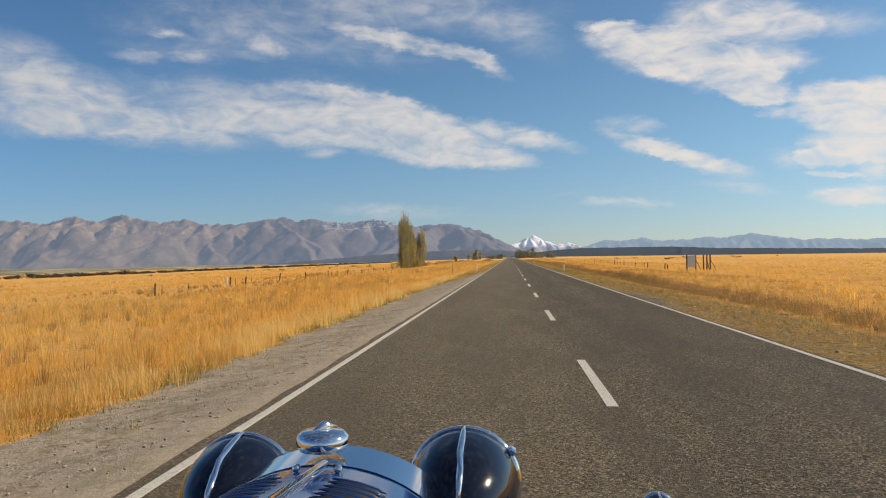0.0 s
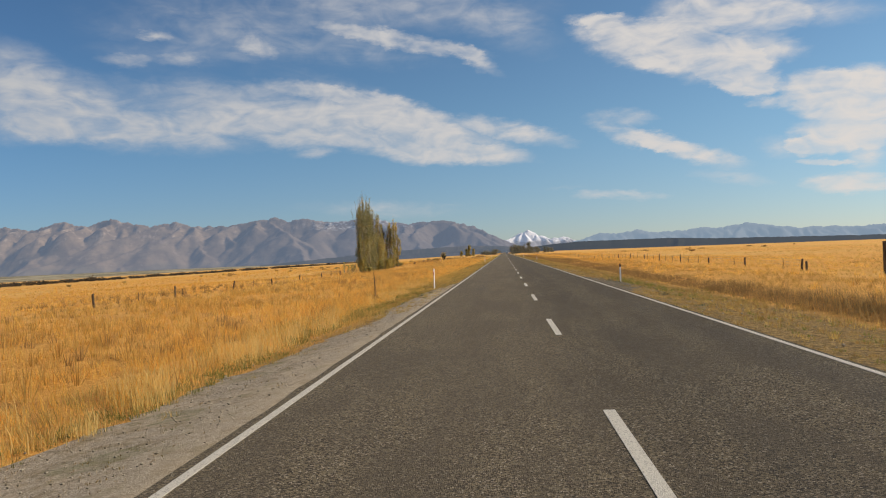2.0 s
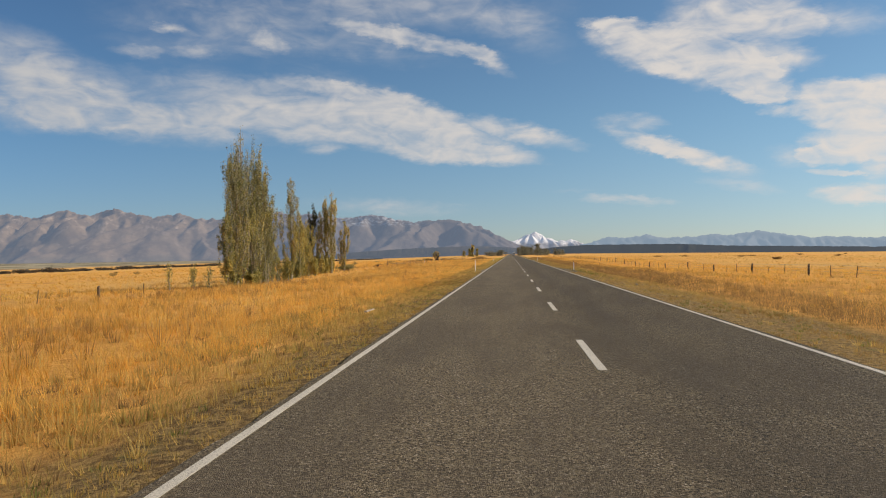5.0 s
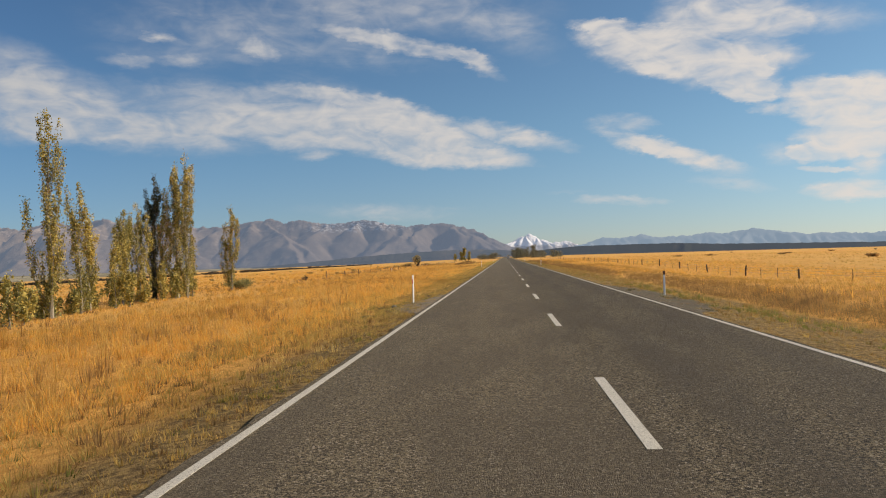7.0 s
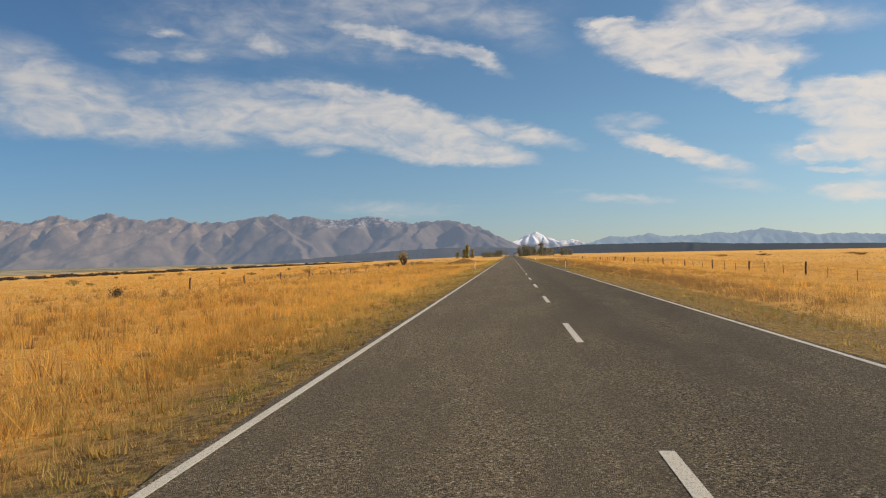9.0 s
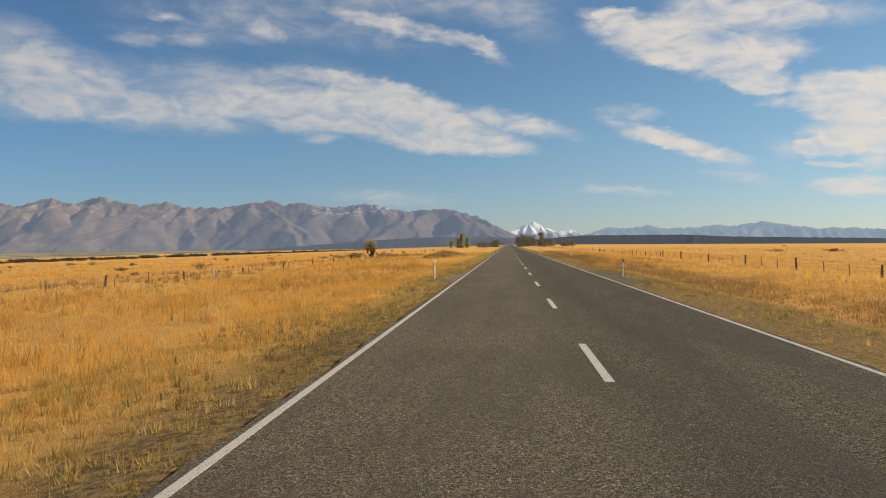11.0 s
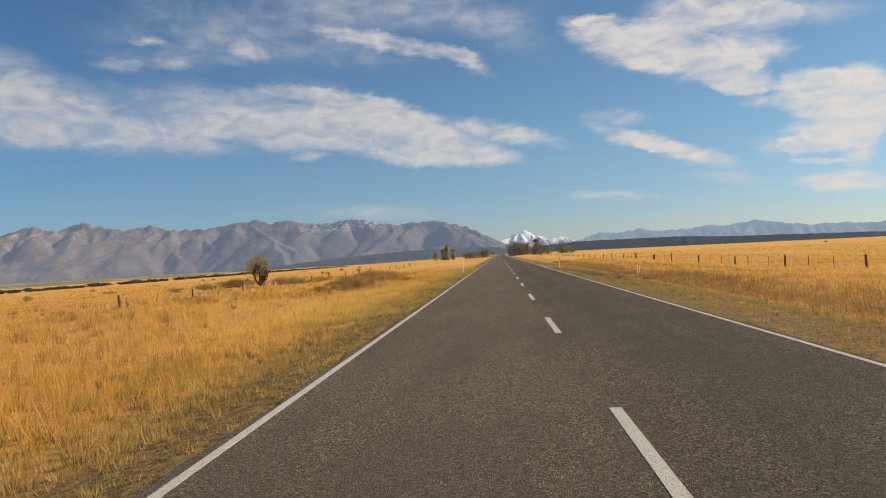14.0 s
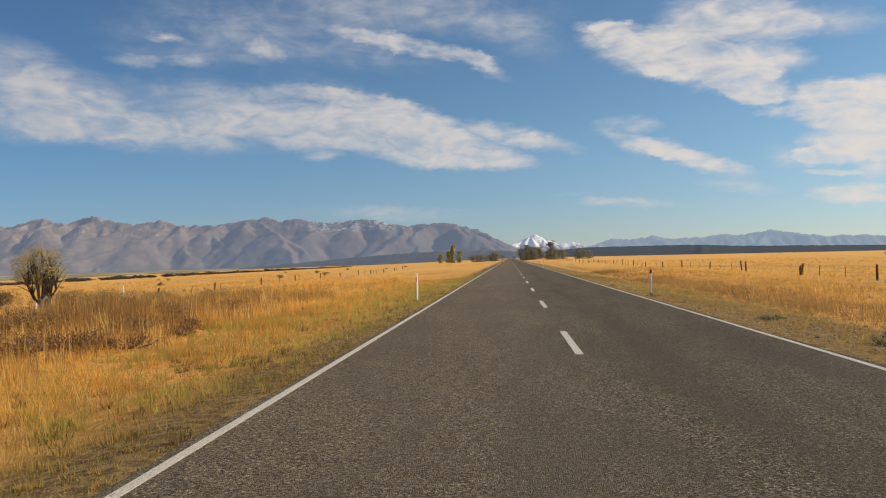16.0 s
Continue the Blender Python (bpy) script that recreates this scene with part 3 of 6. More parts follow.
gx = np.array([-v for v in spaced(3.5, 6000, 0.35, 1.075)][::-1] + [-1.2, 1.5] + sorted(spaced(3.5, 6000, 0.35, 1.075) + [7.9, 8.15, 8.45, 8.75]))
gy = np.array(spaced(-60, 470, 2.2, 1.0) + spaced(475, 4940, 6, 1.06))
gy = np.concatenate([[-5000, -2600, -1200, -600, -300, -140], gy])
GX, GY = np.meshgrid(gx, gy)
GZ = ground_z(GX, GY)
nx, ny = len(gx), len(gy)
idx = np.arange(nx * ny).reshape(ny, nx)
quads = np.stack([idx[:-1, :-1], idx[:-1, 1:], idx[1:, 1:], idx[1:, :-1]], -1).reshape(-1, 4)
tagged(new("ground", mesh_of("ground", np.stack([GX, GY, GZ], -1).reshape(-1, 3), quads, M_FIELD, True)),
       "flat golden dry grassland with soil verges", "ground", kind="structure")

# ---------------------------------------------------------------- road
ROAD_L, ROAD_R, LINE_L, LINE_R, ROAD_END = -3.49, 3.47, -3.333, 3.337, 1500


def strip(x0, x1, y0, y1, z, thick, step=0.0, wobble=0.0, seed=0.0):
    bm = bmesh.new()
    ys = np.arange(y0, y1 + 0.01, step) if step else (y0, y1)
    last = None
    for y in ys:
        a = x0 + wobble * noise.noise(Vector((x0, y * 1.3, seed))) + 0.5 * wobble * noise.noise(Vector((x0, y * 5, seed)))
        b = x1 + wobble * noise.noise(Vector((x1, y * 1.3, seed + 9))) + 0.5 * wobble * noise.noise(Vector((x1, y * 5, seed)))
        ring = [bm.verts.new(p) for p in ((a, y, z - thick), (a, y, z), (b, y, z), (b, y, z - thick))]
        if last:
            for i in range(3):
                bm.faces.new((last[i], ring[i], ring[i + 1], last[i + 1]))
        last = ring
    bmesh.ops.recalc_face_normals(bm, faces=bm.faces)
    return bm


road = tagged(new("road"), "straight two-lane grey chip-seal road", "road", kind="structure")
part("asphalt", strip(ROAD_L, ROAD_R, -1200, -80, 0.0, 0.12), M_ASPHALT, road)
part("asphalt", strip(ROAD_L, ROAD_R, -80, 88, 0.0, 0.12, 0.4, 0.035), M_ASPHALT, road)
part("asphalt", strip(ROAD_L + 0.02, ROAD_R, 88, 460, 0.0, 0.12, 0.4, 0.06), M_ASPHALT, road)
part("asphalt", strip(ROAD_L + 0.02, ROAD_R, 460, ROAD_END, 0.0, 0.12), M_ASPHALT, road)
for x, name in ((LINE_L, "edge_line"), (LINE_R, "edge_line")):
    part(name, strip(x - 0.045, x + 0.045, -1200, ROAD_END, 0.005, 0.004), M_PAINT, road, "worn white edge line")
dash = None
for k in range(-20, 90):
    if dash is None:
        dash = part("lane_dash", strip(-0.058, 0.058, -0.15, 3.2, 0.005, 0.004), M_PAINT, road, "worn white centre dash")
        dash.location.y = 10 * k
    else:
        d = new("lane_dash", dash.data)
        d.parent, d.location.y = road, 10 * k


# ---------------------------------------------------------------- far ranges


def far_range(name, label, points, material, depth, foot, gap, seed, rows=26, step=0.22, centre=175.0, jag=0.12, rough=1.0, wall=0.95, flank=0.72):
    """A mountain range beyond the plain: points are (azimuth, height) of its skyline in degrees, seen from the middle of the road;
    depth: its distance ahead; gap: degrees between the spurs that run slantwise down from the crest and branch."""
    r = np.random.default_rng(int(seed * 10))
    az0, az1 = points[0][0], points[-1][0]
    n = int((az1 - az0) / step)
    azs = np.linspace(az0, az1, n)
    els = np.interp(azs, [p[0] for p in points], [p[1] for p in points])
    els = els + np.array([jag * (0.5 - abs(noise.noise(Vector((a * 1.3, seed, 0))))) + 0.8 * jag * (0.35 - abs(noise.noise(Vector((a * 3.7, seed, 2))))) for a in azs])
    tops = depth / np.cos(np.radians(azs)) * np.tan(np.radians(els)) + 1.48
    f = np.linspace(0, 1, rows + 1)[:, None]
    far = depth * (foot + (1 - foot) * f)
    X, Y = far * np.tan(np.radians(azs))[None], centre + far + 0 * azs[None]
    low = ground_z(X, Y)
    crest = centre + depth
    span = depth * (1 - foot)
    # ragged slopes: the plan is bent before the ridges are laid on it
    bend = np.array([[noise.fractal(Vector((x * 0.006 + seed, y * 0.006, 3.0)), 0.9, 2.1, 3) for x, y in zip(xs, ys)] for xs, ys in zip(X, Y)])
    bx, by = X + 0.05 * span * bend, Y + 0.03 * span * np.roll(bend, 7, 1)
    smooth = np.convolve(np.pad(tops, 12, mode="edge"), np.ones(25) / 25, mode="valid")[:n]
    near = np.exp(-(crest - Y) / (0.035 * span))
    Z = near * tops[None] + (1 - near) * smooth[None] - wall * (crest - Y) + 0.05 * span * bend * (1 - near)

    def ridge(p, q, hp, hq, k):
        d = np.array(q) - np.array(p)
        u = np.clip(((bx - p[0]) * d[0] + (by - p[1]) * d[1]) / (d @ d), 0, 1)
        off = np.hypot(bx - p[0] - u * d[0], by - p[1] - u * d[1])
        return hp + (hq - hp) * u ** 0.85 - k * off

    a = az0 - 1
    while a < az1 + 1:
        a += gap * r.uniform(0.6, 1.5)
        top = float(np.interp(a, azs, tops))
        base = float(ground_z(depth * math.tan(radians(a)), crest))
        p = (depth * math.tan(radians(a)), crest)
        long = span * r.uniform(0.55, 0.98)
        q = (p[0] + long * r.uniform(-0.75, 0.75) + 0.16 * long * math.tan(radians(a)), crest - long)
        knee = (p[0] * 0.55 + q[0] * 0.45 + r.normal(0, 0.1 * long), crest - 0.45 * long)
        hk, hq = base + (top - base) * r.uniform(0.48, 0.68), base + (top - base) * r.uniform(-0.05, 0.12)
        Z = np.maximum(Z, ridge(p, knee, top - 4, hk, flank * r.uniform(0.85, 1.2)))
        Z = np.maximum(Z, ridge(knee, q, hk, hq, flank * r.uniform(0.8, 1.1)))
        for side in (-1, 1):
            w = r.uniform(0.25, 0.8)
            m = (p[0] + (knee[0] - p[0]) * w, p[1] + (knee[1] - p[1]) * w)
            reach = long * r.uniform(0.22, 0.42)
            e = (m[0] + side * reach * r.uniform(0.6, 1.0), m[1] - reach)
            hm = top + (hk - top) * w
            Z = np.maximum(Z, ridge(m, e, hm - 6, base + (hm - base) * r.uniform(0.2, 0.5), flank * 1.15))
    # short side ridges high on the face
    a = az0 - 1
    while a < az1 + 1:
        a += gap * r.uniform(0.12, 0.5)
        top = float(np.interp(a, azs, smooth))
        base = float(ground_z(depth * math.tan(radians(a)), crest))
        reach = span * r.uniform(0.12, 0.40)
        p = (depth * math.tan(radians(a)), crest)
        q = (p[0] + reach * r.uniform(-0.6, 0.6), crest - reach)
        Z = np.maximum(Z, ridge(p, q, top - 3, top - (top - base) * r.uniform(0.22, 0.75) * (0.35 + reach / span), flank * r.uniform(1.0, 1.5)))
    rise = np.clip((Z - low) / np.maximum(tops[None] - low, 1), 0, 1)
    Z = Z + rough * (13.0 * bend * rise * (1.02 - f))
    Z = np.minimum(np.maximum(Z, low - 1.5), tops[None])
    Z[-1] = tops
    back = depth * 1.012 * np.tan(np.radians(azs))
    X, Y = np.vstack([X, back]), np.vstack([Y, np.full(n, centre + depth * 1.012)])
    Z = np.vstack([Z, ground_z(back, depth + 0 * back) - 20])
    i = np.arange((rows + 2) * n).reshape(rows + 2, n)
    faces = np.stack([i[:-1, :-1], i[:-1, 1:], i[1:, 1:], i[1:, :-1]], -1).reshape(-1, 4)
    return tagged(new(name, mesh_of(name, np.stack([X, Y, Z], -1).reshape(-1, 3), faces, material, True)), label, "mountain range", kind="structure")


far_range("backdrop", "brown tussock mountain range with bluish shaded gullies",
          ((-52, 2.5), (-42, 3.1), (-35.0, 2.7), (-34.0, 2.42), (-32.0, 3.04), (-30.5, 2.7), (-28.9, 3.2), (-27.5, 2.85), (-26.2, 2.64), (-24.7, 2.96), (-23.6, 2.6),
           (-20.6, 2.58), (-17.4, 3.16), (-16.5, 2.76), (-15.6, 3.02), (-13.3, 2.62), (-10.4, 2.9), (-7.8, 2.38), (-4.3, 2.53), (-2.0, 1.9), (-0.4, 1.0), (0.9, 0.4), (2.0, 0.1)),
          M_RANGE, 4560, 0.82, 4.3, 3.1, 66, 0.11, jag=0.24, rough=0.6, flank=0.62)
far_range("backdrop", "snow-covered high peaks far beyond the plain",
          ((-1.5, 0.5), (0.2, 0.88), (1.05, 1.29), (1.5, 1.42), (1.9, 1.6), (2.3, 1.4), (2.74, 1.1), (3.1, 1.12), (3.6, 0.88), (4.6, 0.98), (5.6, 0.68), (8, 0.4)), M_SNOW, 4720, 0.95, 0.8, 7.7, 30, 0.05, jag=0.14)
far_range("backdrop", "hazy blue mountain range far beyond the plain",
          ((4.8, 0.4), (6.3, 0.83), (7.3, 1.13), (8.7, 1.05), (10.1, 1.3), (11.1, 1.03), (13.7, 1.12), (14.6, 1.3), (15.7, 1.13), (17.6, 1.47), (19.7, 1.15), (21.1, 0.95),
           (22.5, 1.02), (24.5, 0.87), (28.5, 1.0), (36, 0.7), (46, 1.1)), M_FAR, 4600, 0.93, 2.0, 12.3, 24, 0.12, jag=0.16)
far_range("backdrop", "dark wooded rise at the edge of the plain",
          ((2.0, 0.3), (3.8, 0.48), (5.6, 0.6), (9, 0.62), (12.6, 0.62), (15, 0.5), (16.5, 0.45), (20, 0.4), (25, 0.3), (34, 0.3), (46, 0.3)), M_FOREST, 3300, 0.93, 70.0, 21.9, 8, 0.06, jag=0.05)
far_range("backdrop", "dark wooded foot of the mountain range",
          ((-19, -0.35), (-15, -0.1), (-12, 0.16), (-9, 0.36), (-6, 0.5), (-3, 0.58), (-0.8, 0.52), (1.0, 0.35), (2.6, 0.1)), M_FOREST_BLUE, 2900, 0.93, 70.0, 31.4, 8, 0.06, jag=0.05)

# ---------------------------------------------------------------- gravel shoulders


def shoulder(x0, x1, y0, y1, label, seed, material):
    """A ragged sheet of gravel that lies on the land."""
    ys = np.arange(y0, y1, 0.35)
    cols = 14
    verts = []
    for y in ys:
        end = min(1.0, (y - y0) / 6, (y1 - y) / 6) if y1 - y0 < 60 else min(1.0, (y1 - y) / 16) ** 0.5
        w = (x1 - x0) * max(end, 0.02) + 0.45 * noise.noise(Vector((y * 0.5, seed, 0))) + 0.34 * noise.noise(Vector((y * 1.9, seed, 3)))
        for j in range(cols):
            x = x0 + w * j / (cols - 1)
            lift = 0.014 * min(1, (cols - 1 - j) * 0.6) + 0.010 * noise.noise(Vector((x * 3, y * 3, seed)))
            verts.append((x, y, float(ground_z(x, y)) + lift + 0.004))
    i = np.arange(len(ys) * cols).reshape(len(ys), cols)
    faces = np.stack([i[:-1, :-1], i[:-1, 1:], i[1:, 1:], i[1:, :-1]], -1).reshape(-1, 4)
    if x1 < x0:
        faces = faces[:, ::-1]
    ob = tagged(new("gravel_shoulder", mesh_of("gravel_shoulder", verts, faces, material, True)), label, "gravel", kind="structure")
    return ob


SHOULDERS = ((-3.43, -5.85, -60, 68, 1.0), (-3.43, -4.9, 62, 87, 2.0), (-3.43, -5.4, 174, 186, 3.0), (-3.43, -5.5, 273, 285, 4.0),
             (3.42, 4.6, 24, 36, 5.0), (3.42, 5.2, 74, 92, 6.0), (3.42, 5.3, 172, 193, 7.0), (3.42, 5.4, 271, 293, 9.0))
for x0, x1, y0, y1, seed in SHOULDERS:
    shoulder(x0, x1, y0, y1, "strip of grey gravel beside the asphalt", seed, M_GRAVEL if seed < 3.0 else M_GRAVEL_DARK if x0 < 0 else M_GRAVEL_GREY)


def lumpy(x, y, scale, seed):
    """A cheap smooth noise from 0 to 1."""
    s = np.zeros(len(x))
    for i in range(5):
        a, k = seed * 1.7 + i * 2.4, scale * (1 + 0.63 * i)
        s += np.sin(x * k * math.cos(a) + y * k * math.sin(a) + 3.1 * i + seed) * np.sin(x * k * math.sin(a * 1.3) - y * k * math.cos(a * 1.3) + 1.7 * i) / (1 + 0.4 * i)
    return np.clip(0.5 + s / 3.0, 0, 1)


def on_gravel(x, y):
    bare = np.zeros(len(x), bool)
    for x0, x1, y0, y1, _ in SHOULDERS:
        end = np.clip(np.minimum((y - y0) / 6, (y1 - y) / 6), 0, 1) if y1 - y0 < 60 else np.clip((y1 - y) / 16, 0, 1) ** 0.5
        lo, hi = min(x0, x1), max(x0, x1)
        reach = np.abs(x - x0) < abs(x1 - x0) * end - 0.18 + 0.22 * np.sin(y * 1.1) * np.sin(y * 0.37 + 1) + 0.12 * np.sin(y * 4.3)
        if y1 - y0 < 60:
            reach &= lumpy(x, y, 1.6, x0 + y0) < 0.42
        bare |= reach & (x > lo - 0.1) & (x < hi + 0.1) & (y > y0) & (y < y1)
    return bare


# ---------------------------------------------------------------- grass
rng = np.random.default_rng(5)


def grass(name, label, x0, x1, y0, y1, per_m2, tall, wide, material, seed, keep=0.0, verge=False, lean=0.35, tuft=7, simple=False, edge=None, bare_ok=False):
    tufts = int(abs(x1 - x0) * (y1 - y0) * per_m2 / tuft)
    cx, cy = rng.uniform(x0, x1, tufts), rng.uniform(y0, y1, tufts)
    ok = lumpy(cx, cy, 1.1, seed) * 0.6 + lumpy(cx, cy, 0.23, seed + 2) * 0.4 > keep
    if not bare_ok:
        ok &= ~on_gravel(cx, cy) | (rng.random(tufts) < 0.03)
    ok &= ~((cx > -11.2) & (cx < -8.8) & (cy > 291) & (cy < 311) & (lumpy(cx, cy, 1.3, 3.0) < 0.50))
    if edge:
        ok &= cy > edge[1] + (edge[0] - cx) * edge[2] + 1.2 * np.sin(cx * 2.1) + rng.normal(0, 0.6, tufts)
    cx, cy = cx[ok], cy[ok]
    hs = tall * (0.55 + 0.55 * lumpy(cx, cy, 0.45, seed + 5)) * rng.uniform(0.7, 1.25, len(cx))
    if verge:
        inner = np.abs(cx) - 3.7
        hs *= np.clip(0.35 + inner / 2.6, 0.35, 1.3) if x0 < 0 else np.clip(0.45 + inner / 6, 0.45, 1.1)
    n = len(cx) * tuft
    spread = 0.03 + 0.15 * tall
    x = np.repeat(cx, tuft) + rng.normal(0, spread, n)
    y = np.repeat(cy, tuft) + rng.normal(0, spread, n)
    h = np.repeat(hs, tuft) * rng.uniform(0.55, 1.15, n)
    z = ground_z(x, y) + (0.006 if bare_ok else -0.02)
    turn = rng.uniform(0, 2 * math.pi, n)
    w = wide * rng.uniform(0.6, 1.3, n) * 0.5
    lx, ly = rng.normal(-0.10, lean, n) * h, rng.normal(0.05, lean, n) * h
    dx, dy = np.cos(turn) * w, np.sin(turn) * w
    if simple:
        v = np.stack([np.stack([x - dx, y - dy, z], -1), np.stack([x + dx, y + dy, z], -1), np.stack([x + lx, y + ly, z + h], -1)], 1)
        me = mesh_of(name, v.reshape(-1, 3), np.arange(n * 3).reshape(n, 3), material)
        return tagged(new(name, me), label, "grass", kind="stuff")
    v = np.empty((n, 5, 3), np.float32)
    v[:, 0] = np.stack([x - dx, y - dy, z], -1)
    v[:, 1] = np.stack([x + dx, y + dy, z], -1)
    v[:, 2] = np.stack([x + dx * 0.8 + lx * 0.35, y + dy * 0.8 + ly * 0.35, z + h * 0.6], -1)
    v[:, 3] = np.stack([x - dx * 0.8 + lx * 0.35, y - dy * 0.8 + ly * 0.35, z + h * 0.6], -1)
    v[:, 4] = np.stack([x + lx, y + ly, z + h], -1)
    b = (np.arange(n) * 5)[:, None]
    faces = np.concatenate([b + np.array([[0, 1, 2]]), b + np.array([[0, 2, 3]]), b + np.array([[3, 2, 4]])])
    me = mesh_of(name, v.reshape(-1, 3), faces, material)
    return tagged(new(name, me), label, "grass", kind="stuff")


Y0, Y1 = 3, 412
GOLD, FIELD = "tall golden dry grass", "golden dry grass of the open field"
grass("verge_grass", "short yellow-green grass beside the road", -7.6, -3.62, Y0, Y1, 115, 0.21, 0.011, M_VERGE, 1, 0.22, True, tuft=11, simple=True)
grass("tall_grass", GOLD, -10, -5.9, Y0, Y1, 88, 0.38, 0.012, M_GRASS, 2, 0.24, tuft=14, simple=True)
grass("tall_grass", GOLD, -20, -10, Y0, Y1 + 15, 37, 0.34, 0.0175, M_GRASS, 3, 0.22, tuft=12, simple=True)
grass("tall_grass", GOLD, -55, -20, Y0 + 20, Y1 + 40, 8.5, 0.30, 0.038, M_GRASS, 4, 0.28, simple=True)
grass("tall_grass", FIELD, -160, -55, 40, 560, 1.1, 0.34, 0.09, M_GRASS, 5, 0.35, simple=True)
grass("straw_tufts", "bright straw tufts in the golden grass", -22, -5.8, Y0, Y1, 9, 0.44, 0.012, M_STRAW, 31, 0.52, tuft=18, simple=True)
grass("brown_tufts", "brown seeding tufts in the golden grass", -26, -5.8, Y0, Y1, 8, 0.36, 0.013, M_RUSSET, 32, 0.54, tuft=16, simple=True)
grass("brown_tufts", "brown clumps on the verge", -6.4, -3.8, 60, Y1, 40, 0.11, 0.012, M_RANK, 33, 0.58, tuft=16, simple=True)
grass("straw_tufts", "bright straw tufts on the verge", -6.2, -3.9, 60, Y1, 30, 0.17, 0.010, M_STRAW, 34, 0.56, tuft=16, simple=True)
grass("brown_tufts", "brown clumps in the paddock", 8.8, 30, Y0 + 10, Y1, 2.5, 0.26, 0.016, M_RUSSET, 35, 0.58, tuft=14, simple=True)
grass("verge_turf", "short worn turf beside the asphalt", -6.0, -3.44, 66, Y1, 80, 0.075, 0.010, M_VERGE, 41, 0.0, tuft=5, simple=True)
grass("verge_turf", "short worn brown turf beside the asphalt", -6.0, -3.46, 66, Y1, 60, 0.06, 0.012, M_RANK, 42, 0.30, tuft=6, simple=True)
grass("verge_turf", "short worn turf beside the asphalt", 3.5, 7.8, 12, Y1, 70, 0.065, 0.012, M_VERGE_DRY, 43, 0.25, tuft=5, simple=True)
# a pale fringe along the gravel, green at its foot
grass("edge_grass", "pale straw grass tufts along the gravel edge", -6.9, -5.55, Y0, 92, 200, 0.47, 0.009, M_STRAW, 21, 0.46, tuft=16, lean=0.22)
grass("green_grass", "short green grass at the gravel edge", -6.25, -5.35, Y0, 92, 260, 0.17, 0.011, M_GREEN, 22, 0.38, tuft=10, simple=True)
grass("green_grass", "short green weeds scattered along the verge", -5.6, -3.75, 60, Y1, 60, 0.10, 0.011, M_GREEN, 23, 0.62, tuft=12)
grass("gravel_weeds", "tiny dry weeds between the stones", -5.6, -4.0, Y0, 84, 26, 0.05, 0.009, M_VERGE_DRY, 24, 0.55, tuft=8)
for y0, y1 in ((68, 86), (170, 187), (269, 286)):
    grass("gravel_litter", "dry litter and weeds on the bare verge patch", -5.8, -3.6, y0, y1, 130, 0.05, 0.012, M_VERGE, y0 * 0.1, 0.42, tuft=6, simple=True, bare_ok=True)
    grass("gravel_litter", "brown litter on the bare verge patch", -5.8, -3.6, y0, y1, 110, 0.04, 0.014, M_RANK, y0 * 0.2, 0.42, tuft=5, simple=True, bare_ok=True)
    grass("green_grass", "short green grass round the bare verge patch", -6.0, -4.7, y0, y1, 120, 0.15, 0.010, M_GREEN, y0 * 0.3, 0.50, tuft=9, simple=True, bare_ok=True)
grass("gravel_litter", "dry litter between the stones of the shoulder", -6.0, -3.8, Y0, 70, 80, 0.030, 0.012, M_VERGE_DRY, 51, 0.44, tuft=5, simple=True, bare_ok=True)
grass("gravel_litter", "green flecks of weed on the shoulder", -6.0, -4.4, Y0, 70, 40, 0.035, 0.012, M_GREEN, 52, 0.56, tuft=6, simple=True, bare_ok=True)
# the right-hand side: short brown verge, brown rank grass on the bank, fine golden paddock
grass("verge_grass", "short brownish verge grass beside the road", 3.66, 8.0, Y0 + 10, Y1 + 20, 85, 0.11, 0.012, M_VERGE_DRY, 6, 0.42, True, simple=True)
grass("verge_grass", "yellow tufts in the brown verge", 5.2, 8.2, Y0 + 10, Y1 + 20, 12, 0.16, 0.009, M_VERGE, 16, 0.42, tuft=9)
grass("rank_grass", "tall brown rank grass on the ditch bank", 7.7, 8.9, Y0 + 10, 122, 260, 0.40, 0.010, M_RANK, 7, 0.16, lean=0.22, simple=True)
grass("rank_grass", "tall brown rank grass on the ditch bank", 7.5, 10.0, 115, Y1 + 20, 115, 0.44, 0.011, M_RANK, 27, 0.38, lean=0.22, simple=True)
grass("tall_grass", GOLD, 8.7, 14.0, Y0 + 10, Y1 + 20, 58, 0.25, 0.014, M_GRASS_BANK, 17, 0.22, tuft=9, simple=True)
grass("tall_grass", GOLD, 13.5, 32, Y0 + 20, Y1 + 40, 14, 0.22, 0.026, M_GRASS_PALE, 8, 0.26, simple=True)
grass("tall_grass", FIELD, 32, 130, 60, 560, 1.2, 0.24, 0.085, M_GRASS_PALE, 9, 0.35, simple=True)
grass("dry_stalks", "russet dry seed stalks among the grass", -24, -8, Y0, Y1, 1.6, 0.62, 0.018, M_RUSSET, 12, 0.6, tuft=9, lean=0.15, simple=True)
grass("dry_stalks", "russet dry stalks on the spoil bank", -16.0, -9.6, 365, 388, 80, 0.58, 0.012, M_RUSSET, 13, 0.36, tuft=10, lean=0.14, edge=(-9.0, 354.0, 1.95))
grass("dry_stalks", "russet dry stalks before the spoil bank", -13.2, -8.7, 355, 367, 70, 0.62, 0.012, M_RUSSET, 18, 0.30, tuft=10, lean=0.14, edge=(-9.0, 354.0, 1.95))
grass("dry_stalks", "brown dry stalks round the hollow", -15.5, -9.0, 356, 372, 110, 0.42, 0.012, M_RANK, 14, 0.22, tuft=10, lean=0.18, edge=(-9.0, 353.6, 1.85))
